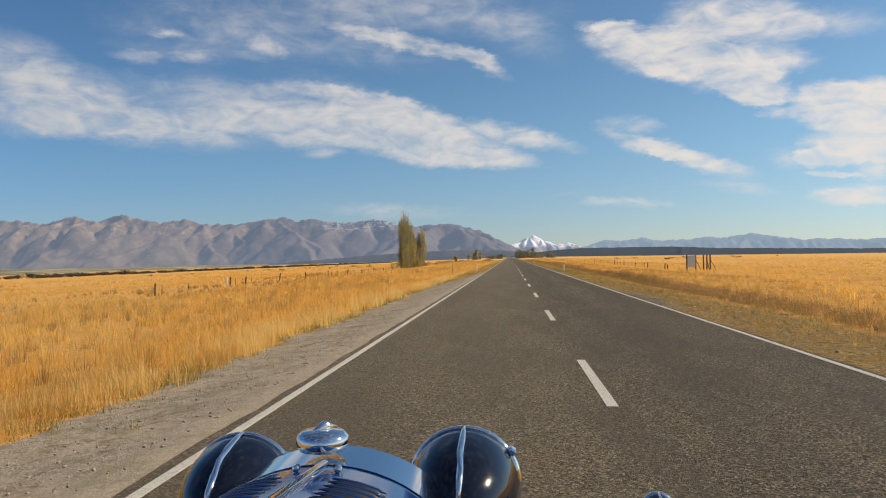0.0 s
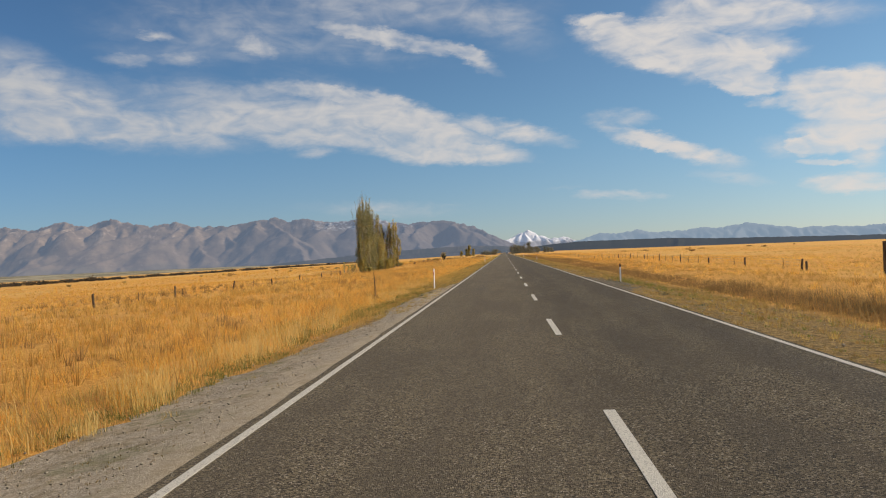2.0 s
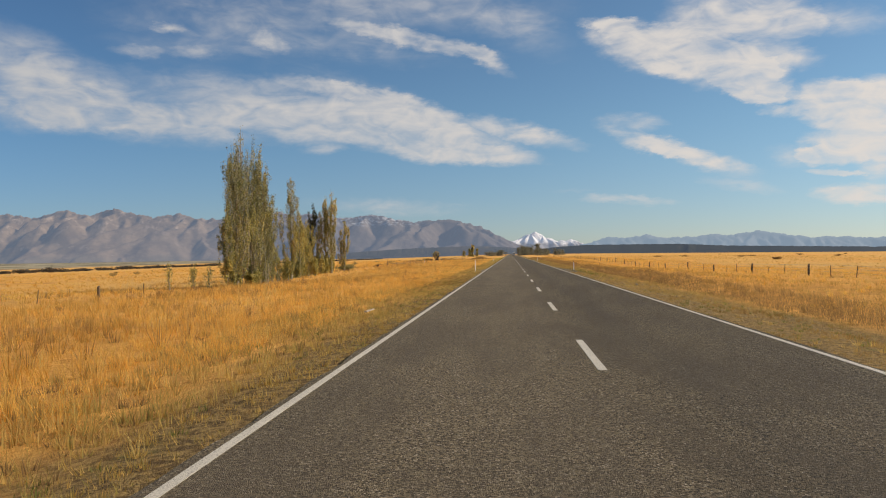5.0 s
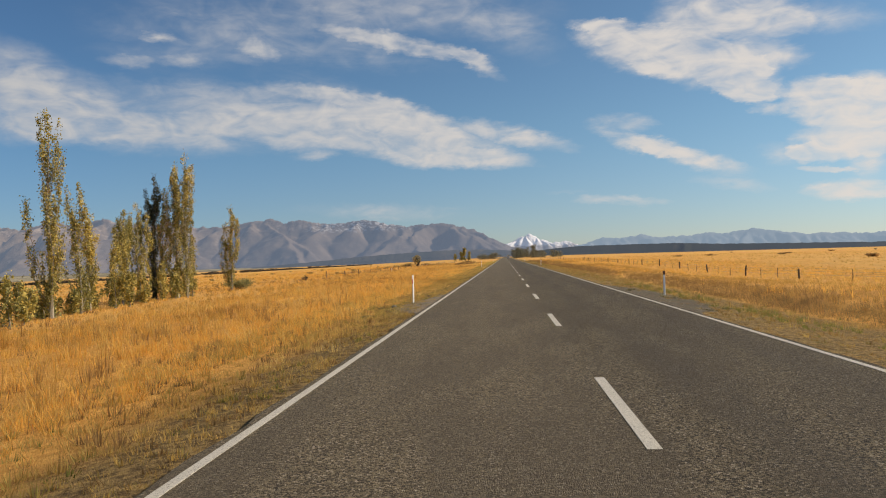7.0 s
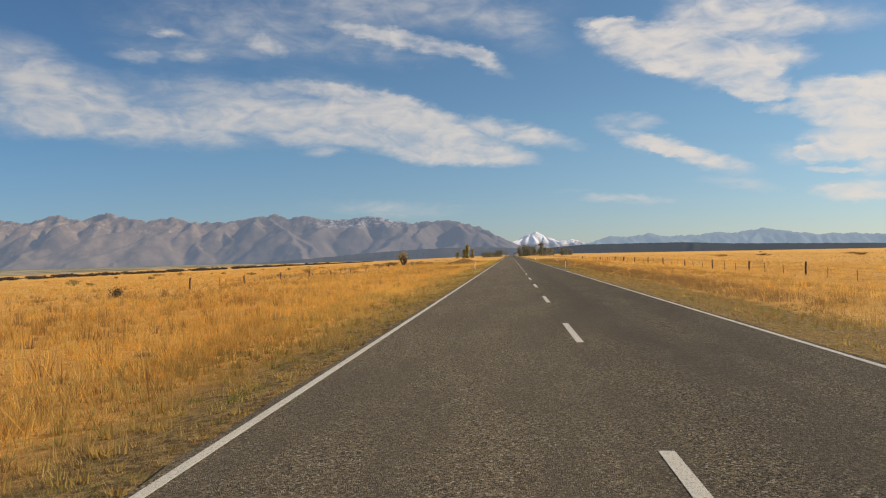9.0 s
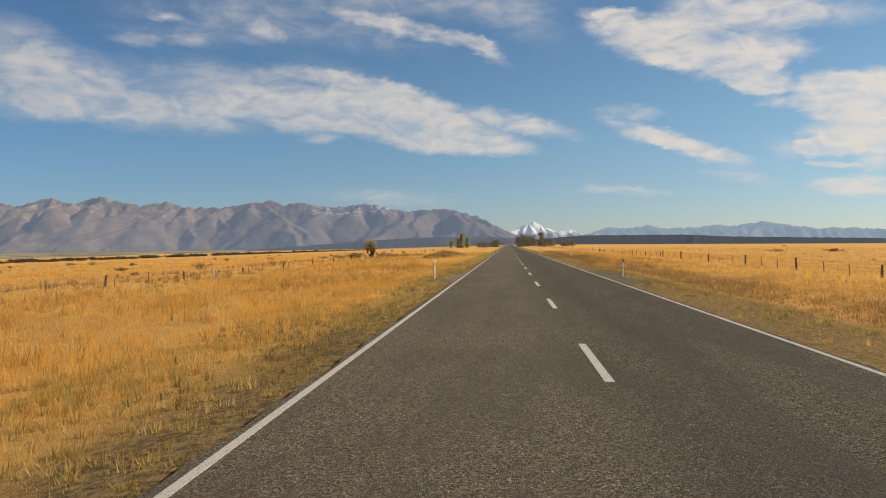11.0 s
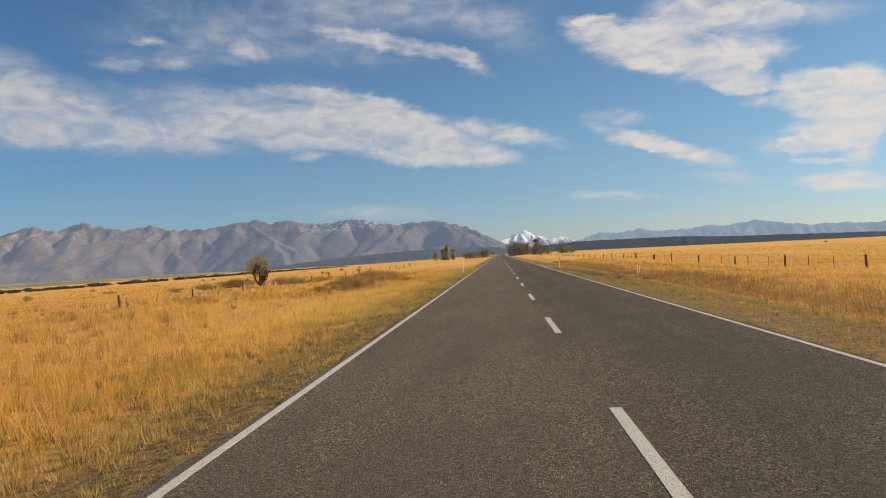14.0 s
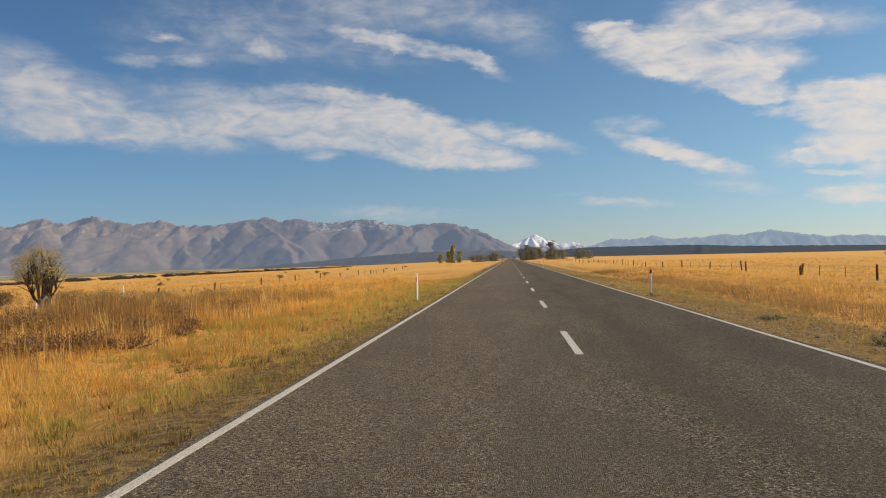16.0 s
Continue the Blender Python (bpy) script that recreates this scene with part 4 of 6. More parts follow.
grass("dry_stalks", "russet dry stalks at the foot of the bank", -14.6, -9.4, 352, 361, 45, 0.55, 0.012, M_RUSSET, 19, 0.34, tuft=10, lean=0.15, simple=True)
grass("straw_stalks", "bright straw stalks before the bank", -12.2, -8.4, 352, 390, 16, 0.62, 0.013, M_STRAW, 15, 0.40, tuft=6, lean=0.10, edge=(-8.4, 351.5, 1.9))


tuss = np.random.default_rng(77)


def tussocks(name, label, x0, x1, y0, y1, per_m2, tall, wide, material, seed, keep, blades=16, splay=0.55, near_road=False):
    """Rounded clumps of grass: the blades of each one fan out from its own root."""
    n = int(abs(x1 - x0) * (y1 - y0) * per_m2)
    cx, cy = tuss.uniform(x0, x1, n), tuss.uniform(y0, y1, n)
    ok = (lumpy(cx, cy, 0.8, seed) * 0.5 + lumpy(cx, cy, 0.19, seed + 3) * 0.5 > keep) & ~on_gravel(cx, cy)
    cx, cy = cx[ok], cy[ok]
    h = tall * (0.5 + 0.8 * lumpy(cx, cy, 0.35, seed + 6)) * tuss.uniform(0.65, 1.3, len(cx))
    if near_road:
        h *= np.clip(0.35 + (np.abs(cx) - 3.55) / 2.4, 0.35, 1.0)
    m = len(cx) * blades
    x, y, h = np.repeat(cx, blades), np.repeat(cy, blades), np.repeat(h, blades) * tuss.uniform(0.55, 1.1, m)
    a, out = tuss.uniform(0, 2 * math.pi, m), np.abs(tuss.normal(0, splay, m))
    root = 0.22 * np.repeat(tuss.uniform(0.5, 1.3, len(cx)), blades) * tall ** 0.5 * tuss.random(m) ** 0.5
    x, y = x + np.cos(a) * root, y + np.sin(a) * root
    z = ground_z(x, y) - 0.015
    w = wide * tuss.uniform(0.6, 1.3, m) * 0.5
    t = a + tuss.normal(1.57, 0.5, m)
    dx, dy = np.cos(t) * w, np.sin(t) * w
    lx, ly = np.cos(a) * out * h, np.sin(a) * out * h
    v = np.stack([np.stack([x - dx, y - dy, z], -1), np.stack([x + dx, y + dy, z], -1), np.stack([x + lx, y + ly, z + h * np.sqrt(1 / (1 + out ** 2))], -1)], 1)
    return tagged(new(name, mesh_of(name, v.reshape(-1, 3), np.arange(m * 3).reshape(m, 3), material)), label, "grass", kind="stuff")


tussocks("verge_tussocks", "low yellow tussocks on the verge", -8.2, -3.56, 66, Y1, 6.0, 0.20, 0.016, M_VERGE, 61, 0.34, 20, near_road=True)
tussocks("verge_tussocks", "low brown tussocks on the verge", -8.0, -3.56, 66, Y1, 3.5, 0.15, 0.018, M_RANK, 62, 0.45, 16, near_road=True)
tussocks("verge_tussocks", "low green tussocks on the verge", -7.6, -3.6, 66, Y1, 2.2, 0.15, 0.015, M_GREEN, 63, 0.52, 14, near_road=True)
tussocks("verge_tussocks", "yellow-green tussocks on the verge by the hollow", -8.6, -3.6, 328, Y1, 5.0, 0.26, 0.016, M_LUSH, 64, 0.36, 20, near_road=True)
tussocks("verge_tussocks", "low brown tussocks on the verge", 3.52, 8.2, 12, Y1, 4.2, 0.15, 0.018, M_VERGE_DRY, 65, 0.36, 16, near_road=True)
tussocks("verge_tussocks", "low yellow tussocks on the verge", 3.7, 8.4, 12, Y1, 1.0, 0.17, 0.016, M_VERGE, 66, 0.46, 16, near_road=True)
tussocks("verge_tussocks", "low green tussocks on the verge", 3.6, 7.6, 12, Y1, 1.5, 0.12, 0.015, M_GREEN, 67, 0.52, 14, near_road=True)
tussocks("field_tussocks", "golden tussocks standing above the field grass", -22, -7.2, Y0, Y1, 1.5, 0.52, 0.015, M_GRASS_PALE, 68, 0.42, 22, 0.38)
tussocks("field_tussocks", "russet tussocks in dark drifts through the field", -34, -7.6, Y0, Y1, 0.8, 0.46, 0.016, M_RUSSET, 69, 0.58, 22, 0.38)
tussocks("field_tussocks", "golden tussocks in the paddock", 9, 30, Y0 + 10, Y1, 0.7, 0.34, 0.018, M_GRASS, 70, 0.48, 18, 0.4)
for y0, y1 in ((72, 94), (170, 195), (269, 295)):
    tussocks("verge_tussocks", "low green tussocks along the grey gravel patch", 5.0, 6.3, y0, y1, 5.0, 0.16, 0.012, M_GREEN, y0 * 0.1, 0.36, blades=22)
    tussocks("verge_tussocks", "low brown tussocks on the grey gravel patch", 4.0, 6.2, y0, y1, 3.0, 0.10, 0.012, M_RANK, y0 * 0.2, 0.48, blades=18)

M_RUBBLE = plain("brown_rubble", (0.42, 0.27, 0.14), 0.95, dirt=0.6)


def pebbles(name, label, count, spots, small, big, material):
    """Loose stones, each a squashed and twisted octahedron."""
    base = np.array([(1, 0, 0), (0, 1, 0), (-1, 0, 0), (0, -1, 0), (0, 0, 1), (0, 0, -1)], float)
    tri = np.array([(0, 1, 4), (1, 2, 4), (2, 3, 4), (3, 0, 4), (1, 0, 5), (2, 1, 5), (3, 2, 5), (0, 3, 5)])
    spot = np.array(spots, float)[np.arange(count) % len(spots)]
    x, y = rng.uniform(spot[:, 0], spot[:, 1]), rng.uniform(spot[:, 2], spot[:, 3])
    s = small + (big - small) * rng.random(count) ** 2.2
    a = rng.uniform(0, 6.28, count)[:, None]
    p = base * rng.uniform(0.55, 1.0, (count, 6, 3)) * np.stack([s, s * 0.8, s * 0.55], -1)[:, None]
    p = np.stack([p[..., 0] * np.cos(a) - p[..., 1] * np.sin(a), p[..., 0] * np.sin(a) + p[..., 1] * np.cos(a), p[..., 2]], -1)
    p += np.stack([x, y, ground_z(x, y) + s * 0.22 + 0.022], -1)[:, None]
    f = tri + 6 * np.arange(count)[:, None, None]
    return tagged(new(name, mesh_of(name, p.reshape(-1, 3), f.reshape(-1, 3), material)), label, "stones", kind="stuff")


pebbles("loose_stones", "loose grey stones on the gravel shoulder", 6500, [(min(a, b), max(a, b), max(y0, -5), y1) for a, b, y0, y1, _ in SHOULDERS] + [(-5.6, -3.8, 0, 66)] * 14, 0.006, 0.030, M_PEBBLE)
pebbles("patch_stones", "loose stones on the bare verge patches", 7000, [(min(a, b), max(a, b), y0, y1) for a, b, y0, y1, _ in SHOULDERS if y1 - y0 < 60], 0.005, 0.020, M_PEBBLE)
pebbles("verge_stones", "scattered stones on the brown verge", 1500, [(3.7, 7.4, 10, 110), (4.2, 7.6, 346, 368)], 0.012, 0.06, M_PEBBLE)
pebbles("stone_rubble", "brown stone rubble thrown up in the grass", 1100, [(-8.6, -7.2, 266, 280), (-9.4, -8.0, 280, 292), (-11.4, -8.6, 290, 311), (-10.8, -8.8, 292, 306), (-11.4, -9.4, 299, 312)], 0.015, 0.05, M_RUBBLE)

# ---------------------------------------------------------------- trees


def leaves(points, size, droop=0.0):
    """Small folded leaves, four corners each, scattered at points."""
    p = np.asarray(points, float)
    n = len(p)
    a, b = rng.normal(0, 1, (n, 3)), rng.normal(0, 1, (n, 3))
    a /= np.linalg.norm(a, axis=1)[:, None]
    b = np.cross(a, b)
    b /= np.linalg.norm(b, axis=1)[:, None]
    s = (size * rng.uniform(0.6, 1.4, n))[:, None]
    v = np.empty((n, 4, 3))
    v[:, 0], v[:, 1], v[:, 2], v[:, 3] = p - a * s * 0.5, p - b * s * 0.38, p + a * s * 0.5, p + b * s * 0.38
    f = np.arange(n * 4).reshape(n, 4)
    return v.reshape(-1, 3), f


def poplar(x, y, high, spread, leaf_count, material, label, bare_top=0.0, stems=1, leaf_size=0.10):
    """A Lombardy poplar: a tapered trunk, steep leaders that bend out and then climb side by side, each a ragged plume of leaf tufts."""
    z = float(ground_z(x, y)) - 0.05
    tree = thing("poplar_tree", pose(x, y, z), label, "tree", "row of poplars")
    bm = bmesh.new()
    r0 = 0.0065 * high + 0.022
    trunk = [Vector((0.05 * math.sin(f * 9), 0.05 * math.cos(f * 7), high * 0.97 * f)) for f in np.linspace(0, 1, 9)]
    tube(bm, trunk, [r0 * (1 - 0.93 * f) + (0.05 if f == 0 else 0) for f in np.linspace(0, 1, 9)], 7)
    plumes = [(trunk[1:], 0.11)]
    for b in range(int((6 + 1.5 * high) * (0.72 + 0.28 * stems))):
        f = 0.01 + 0.74 * rng.random() ** 1.15
        base = Vector((0, 0, high * f))
        ang, reach = rng.uniform(0, 6.28), spread * rng.uniform(0.2, 1.0) * (1.2 - 0.62 * f)
        out = Vector((math.cos(ang), math.sin(ang), 0))
        top = min(high * (f + rng.uniform(0.14, 0.58)), high * rng.uniform(0.84, 0.99) * (1.04 - 0.24 * reach / spread))
        rise = max(top - base.z, 0.12 * high)
        sway = Vector((rng.normal(0, 0.05), rng.normal(0, 0.05), 0))
        limb = [base, base + out * reach * 0.55 + Vector((0, 0, rise * 0.14)), base + out * reach * 0.9 + Vector((0, 0, rise * 0.38)), base + out * reach + sway * rise + Vector((0, 0, rise * 0.7)), base + out * reach * 0.95 + 1.4 * sway * rise + Vector((0, 0, rise))]
        r = r0 * 0.42 * (1 - f * 0.6)
        tube(bm, limb, [r, r * 0.8, r * 0.6, r * 0.35, 0.006], 4, False)
        plumes.append((limb[0 if f < 0.2 else 1:], 0.065 + 0.055 * rng.random()))
    part("trunk", bm, M_BARK, tree, "pale grey trunk with steep limbs")
    tufts = []
    for line, fat in plumes:
        long = sum((b - a).length for a, b in zip(line, line[1:]))
        for t in range(max(3, int(long / 0.26))):
            f = (t + rng.random()) / max(3, int(long / 0.26)) * (len(line) - 1)
            k = min(int(f), len(line) - 2)
            c = line[k].lerp(line[k + 1], f - k)
            if c.z > high * (1 - bare_top) and rng.random() < 0.75:
                continue
            tufts.append((c.x + rng.normal(0, fat * 0.7), c.y + rng.normal(0, fat * 0.7), c.z, fat * rng.uniform(0.7, 1.5), rng.uniform(0.3, 1.7) * (1.05 - 0.15 * c.z / high)))
    tufts = np.array(tufts)
    pick = rng.choice(len(tufts), int(leaf_count * 1.45), p=tufts[:, 4] / tufts[:, 4].sum())
    c = tufts[pick]
    g = np.clip(rng.normal(0, 1, (len(pick), 3)), -1.7, 1.7) * c[:, 3:4] * np.array((0.8, 0.8, 1.7))
    p = c[:, :3] + g
    p[:, 2] = np.maximum(p[:, 2], 0.15)
    v, f = leaves(p, leaf_size * 0.95)
    part("crown", mesh_of("crown", v, f, material), None, tree)
    return tree


P_OLD, P_YOUNG = "tall old poplar with sparse olive leaves and bare pale twigs", "slim poplar with yellowing autumn leaves"
# the close clump of old trees
poplar(-25.3, 173.2, 7.4, 0.9, 4800, M_LEAF_OLD, P_OLD, 0.0, 2)
poplar(-25.0, 174.7, 13.4, 1.15, 9500, M_LEAF_OLD, P_OLD, 0.0, 3)
poplar(-25.8, 176.0, 12.9, 1.1, 7600, M_LEAF_OLD, P_OLD, 0.05, 3)
poplar(-25.5, 176.9, 15.1, 1.1, 4600, M_LEAF_OLD, P_OLD, 0.30, 3)
poplar(-26.2, 178.2, 14.3, 1.1, 4600, M_LEAF_OLD, P_OLD, 0.22, 3)
poplar(-24.6, 177.2, 8.6, 1.1, 5600, M_LEAF_OLD, P_OLD, 0.0, 2)
poplar(-25.3, 179.7, 14.4, 1.1, 9500, M_LEAF_OLD, P_OLD, 0.0, 3)
poplar(-25.1, 181.0, 13.2, 1.1, 8600, M_LEAF_OLD, P_OLD, 0.0, 3)
poplar(-25.0, 182.3, 11.2, 1.05, 7600, M_LEAF_OLD, P_YOUNG, 0.0, 2)
poplar(-25.2, 183.6, 9.3, 0.95, 5800, M_LEAF_OLD, P_YOUNG, 0.0, 2)
poplar(-25.5, 175.6, 5.4, 0.9, 3000, M_LEAF_OLD, P_OLD, 0.0, 2)
poplar(-25.4, 185.4, 5.9, 0.8, 2800, M_LEAF_OLD, P_YOUNG)
poplar(-25.3, 187.0, 4.1, 0.65, 1900, M_LEAF_OLD, P_YOUNG)
# the second stand
poplar(-25.6, 193.2, 11.6, 1.15, 9000, M_LEAF, P_YOUNG, 0.0, 2)
poplar(-25.3, 195.6, 7.6, 0.8, 3600, M_LEAF, P_YOUNG)
poplar(-25.7, 197.2, 5.4, 0.75, 3000, M_LEAF, P_YOUNG)
poplar(-25.4, 199.6, 4.4, 0.7, 2100, M_LEAF, P_YOUNG)
# the third stand, with one dark tree
poplar(-27.0, 203.6, 6.2, 0.75, 3200, M_LEAF, P_YOUNG)
poplar(-28.0, 205.8, 6.9, 0.75, 3600, M_LEAF, P_YOUNG)
poplar(-27.5, 206.9, 7.4, 1.0, 5200, M_LEAF, P_YOUNG)
poplar(-27.45, 209.4, 9.6, 1.0, 8200, M_LEAF_DARK, "dark green poplar among yellowing ones")
poplar(-26.6, 209.0, 6.4, 0.9, 3600, M_LEAF, P_YOUNG)
poplar(-25.7, 209.4, 10.4, 1.05, 7200, M_LEAF, P_YOUNG)
poplar(-24.8, 209.0, 11.3, 1.15, 7600, M_LEAF, P_YOUNG)
poplar(-25.7, 220.7, 8.0, 0.85, 5200, M_LEAF, P_YOUNG)
# suckers and low growth between the trunks
for i in range(22):
    sy = 172 + 40 * (i + rng.uniform(0, 1)) / 22
    poplar(-25.4 + rng.normal(0, 0.7), sy, rng.uniform(1.1, 2.7), rng.uniform(0.5, 0.8), int(rng.uniform(700, 1300)), M_LEAF, "leafy poplar sucker between older trunks", leaf_size=0.14)
# saplings before the clump
for sx, sy, sh in ((-26.3, 164.2, 2.1), (-25.6, 167.0, 1.8), (-26.6, 169.1, 2.0), (-25.9, 170.6, 2.2), (-25.7, 189.0, 2.4), (-26.4, 197.6, 2.8)):
    poplar(sx, sy, sh, 0.25, 230, M_LEAF, "young poplar sapling with thin leaves", leaf_size=0.10)


def scrub(x, y, wide, high, count, material, label, name="shrub", category="shrub", leaf_size=0.12, fall=0.35):
    """A many-stemmed shrub: arching stems from one root and leaves round their outer halves."""
    z = float(ground_z(x, y)) - 0.05
    bush = thing(name, pose(x, y, z), label, category)
    bm = bmesh.new()
    limbs = []
    for s in range(7 if leaf_size >= 0.1 else min(int(8 + 5 * wide), 16)):
        a = rng.uniform(0, 6.28)
        out = Vector((math.cos(a), math.sin(a), 0)) * wide * 0.5 * rng.uniform(0.2, 1.0)
        top = high * rng.uniform(0.6, 1.0) * (1 - fall * out.length / (wide * 0.5))
        limb = [Vector((rng.normal(0, 0.08 * wide), rng.normal(0, 0.08 * wide), 0)), out * 0.5 + Vector((0, 0, top * 0.45)), out * 0.85 + Vector((0, 0, top * 0.8)), out + Vector((0, 0, top))]
        r = 0.012 * high + 0.008
        tube(bm, limb, [r, r * 0.7, r * 0.4, 0.004], 3, False)
        limbs.append(limb)
    part("stems", bm, M_BARK_DARK, bush, "dark branching stems")
    pts = []
    for i in rng.integers(0, len(limbs), count):
        f = rng.uniform(0.25, 1.1)
        k = min(int(f * 3), 2)
        c = limbs[i][k].lerp(limbs[i][k + 1], f * 3 - k)
        pts.append((c.x + rng.normal(0, 0.09 * wide), c.y + rng.normal(0, 0.09 * wide), max(0.05, c.z + rng.normal(0, 0.08 * high))))
    v, f = leaves(pts, leaf_size)
    part("foliage", mesh_of("foliage", v, f, material), None, bush)
    return bush


scrub(-26.1, 223.9, 3.1, 1.35, 4200, M_LEAF_OLD, "low rounded olive shrub beside the last poplar", leaf_size=0.075, fall=0.5)
scrub(-24.2, 240.3, 0.9, 0.75, 900, M_HEDGE, "small dark dead bush in the golden grass", leaf_size=0.05, fall=0.5)
# the old willow with its split trunk
WX, WY = -28.7, 391.8
willow = thing("willow_tree", pose(WX, WY, float(ground_z(WX, WY)) - 0.05), "old yellowing willow with a split dark trunk", "tree")
bm = bmesh.new()
crown = []
for i in range(11):
    a = 2 * math.pi * i / 11 + rng.uniform(-0.2, 0.2)
    out = Vector((math.cos(a), 0.8 * math.sin(a), 0))
    rr, hh, far = rng.uniform(0.04, 0.08), rng.uniform(0.6, 1.7), rng.uniform(0.3, 1.2)
    knee = out * far * 0.55 + Vector((0, 0, hh * 0.45))
    tip = out * far + Vector((0, 0, hh))
    tube(bm, [out * 0.1 + Vector((0.2, 0, 0)), knee * 0.5 + Vector((0.1, 0, hh * 0.08)), knee, tip], [rr * 1.6, rr * 1.3, rr * 0.8, rr * 0.5], 7)
    for j in range(9):
        top = Vector((out.x * rng.uniform(0.2, 1.35) + rng.normal(0, 0.45), out.y * rng.uniform(0.2, 1.35) + rng.normal(0, 0.45), 0))
        top.z = 3.75 - 0.62 * top.length ** 1.7 - rng.uniform(0, 0.5)
        mid = tip.lerp(top, 0.5) + Vector((rng.normal(0, 0.1), rng.normal(0, 0.1), 0.15))
        tube(bm, [tip, mid, top], [0.03, 0.018, 0.005], 4, False)
        crown.append((tip, mid, top))
part("trunk", bm, M_BARK_DARK, willow, "thick split dark trunk with fanned limbs")
bm = bmesh.new()
tube(bm, [(0.25, 0, 0.2), (0.3, -0.05, 1.2), (0.22, -0.05, 2.05)], [0.24, 0.19, 0.12], 8)
tube(bm, [(0.4, 0, 0.2), (0.62, 0.0, 1.2), (0.78, 0.05, 2.2)], [0.16, 0.10, 0.05], 8)
part("broken_stem", bm, M_BARK_DARK, willow, "broken upright stem")
bm = bmesh.new()
tube(bm, [(0.2, -0.25, 1.35), (0.22, -0.28, 1.7), (0.21, -0.26, 2.0)], [0.05, 0.06, 0.02], 6)
part("bare_wood", bm, M_PALE_WOOD, willow, "bleached wood where the bark is gone")
part("fallen_limb", tube(bmesh.new(), [(0.5, -0.9, 0.0), (0.75, -1.0, 0.5), (1.0, -1.0, 0.75)], [0.12, 0.10, 0.05], 8), M_PALE_WOOD, willow, "bleached fallen limb")
pts = []
for i in range(330):
    d = rng.normal(0, 1, 3)
    d /= np.linalg.norm(d)
    c = d * (1.55, 1.4, 1.25) * rng.uniform(0.25, 1.0) ** 0.5 + (-0.1, 0, 2.45)
    pts += [tuple(c + rng.normal(0, 0.12, 3)) for k in range(int(rng.uniform(12, 44)))]
pts = [p for p in pts if p[2] > 0.7]
v, f = leaves(pts, 0.055)
part("crown", mesh_of("crown", v, f, M_WILLOW), None, willow, "thin pale yellow leaves")
for sx, sy, sw, sh in ((-31.2, 391, 2.0, 1.15), (-33.0, 393, 2.4, 1.25), (-35.2, 392, 2.0, 0.9), (-26.2, 391, 1.9, 1.15), (-25.0, 393, 2.2, 1.0), (-23.4, 390, 1.6, 0.7), (-37.5, 389, 1.3, 0.7), (-21.6, 392, 1.6, 0.7), (-19.5, 395, 1.4, 0.6), (-33, 402, 1.6, 0.9)):
    scrub(sx, sy, sw * 1.5, sh, int(1700 * sw), M_SCRUB, "low brown and olive shrub in the dry grass", leaf_size=0.06)
for sx, sy, sw, sh in ((-16.6, 369.5, 1.9, 0.55), (-15.2, 366.4, 2.1, 0.6), (-13.9, 364.0, 2.0, 0.65), (-12.6, 362.0, 1.9, 0.6), (-11.3, 360.4, 1.8, 0.6), (-10.2, 358.9, 1.5, 0.55), (-14.6, 369.2, 1.8, 0.7),
                       (-12.9, 366.8, 2.0, 0.7), (-9.6, 366.0, 1.5, 0.6), (-10.2, 369.0, 1.4, 0.6), (-11.2, 364.6, 1.7, 0.65), (-12.0, 371.0, 1.8, 0.7), (-10.4, 374.0, 1.7, 0.55), (-13.6, 376.0, 2.0, 0.6)):
    scrub(sx, sy, sw, sh, int(800 * sw), M_DEAD, "low dead brown bush in a grassy hollow", leaf_size=0.04, fall=0.75)
# dead brown growth on the steep side of the spoil bank
for i in range(30):
    f = (i + rng.uniform(0, 1)) / 30
    sx = -14.4 + 5.4 * f + rng.normal(0, 0.2)
    sy = 361.3 - 5.5 * math.sin(math.pi * min(1.0, 1.15 * f)) * rng.uniform(0.35, 1.0) + 6.0 * max(0.0, f - 0.6)
    scrub(sx, sy, rng.uniform(0.9, 1.6), rng.uniform(0.35, 0.62), 800, M_DEAD, "dark dead bush on the side of a grassy bank", leaf_size=0.036, fall=0.6)
# the dark heart of the hollow, close to the road
for sx, sy, sw in ((-8.5, 366.0, 0.9), (-8.9, 367.2, 0.8), (-9.5, 368.0, 0.9)):
    scrub(sx, sy, sw, 0.40, 800, M_DEAD, "dark dead bush at the edge of a grassy hollow", leaf_size=0.036, fall=0.6)
# weeds on the stony verge by the culvert
for i in range(22):
    scrub(rng.uniform(4.6, 8.4), rng.uniform(347, 369), rng.uniform(0.35, 0.9), rng.uniform(0.12, 0.32), 220, M_WEED, "low grey-green weed on the stony verge", "weed", "plant", 0.045)
for i in range(14):
    scrub(rng.uniform(4.4, 7.4), rng.uniform(20, 110), rng.uniform(0.25, 0.6), rng.uniform(0.08, 0.18), 120, M_WEED, "low grey-green weed on the brown verge", "weed", "plant", 0.04)
# weeds round the marker posts
for py in (83, 182, 280, 378):
    for i in range(16):
        side = -1 if i % 2 else 1
        scrub(side * rng.uniform(3.9, 5.6), py + rng.normal(0, 5), rng.uniform(0.25, 0.7), rng.uniform(0.07, 0.2), 130, M_WEED, "low grey-green weed near a marker post", "weed", "plant", 0.04)
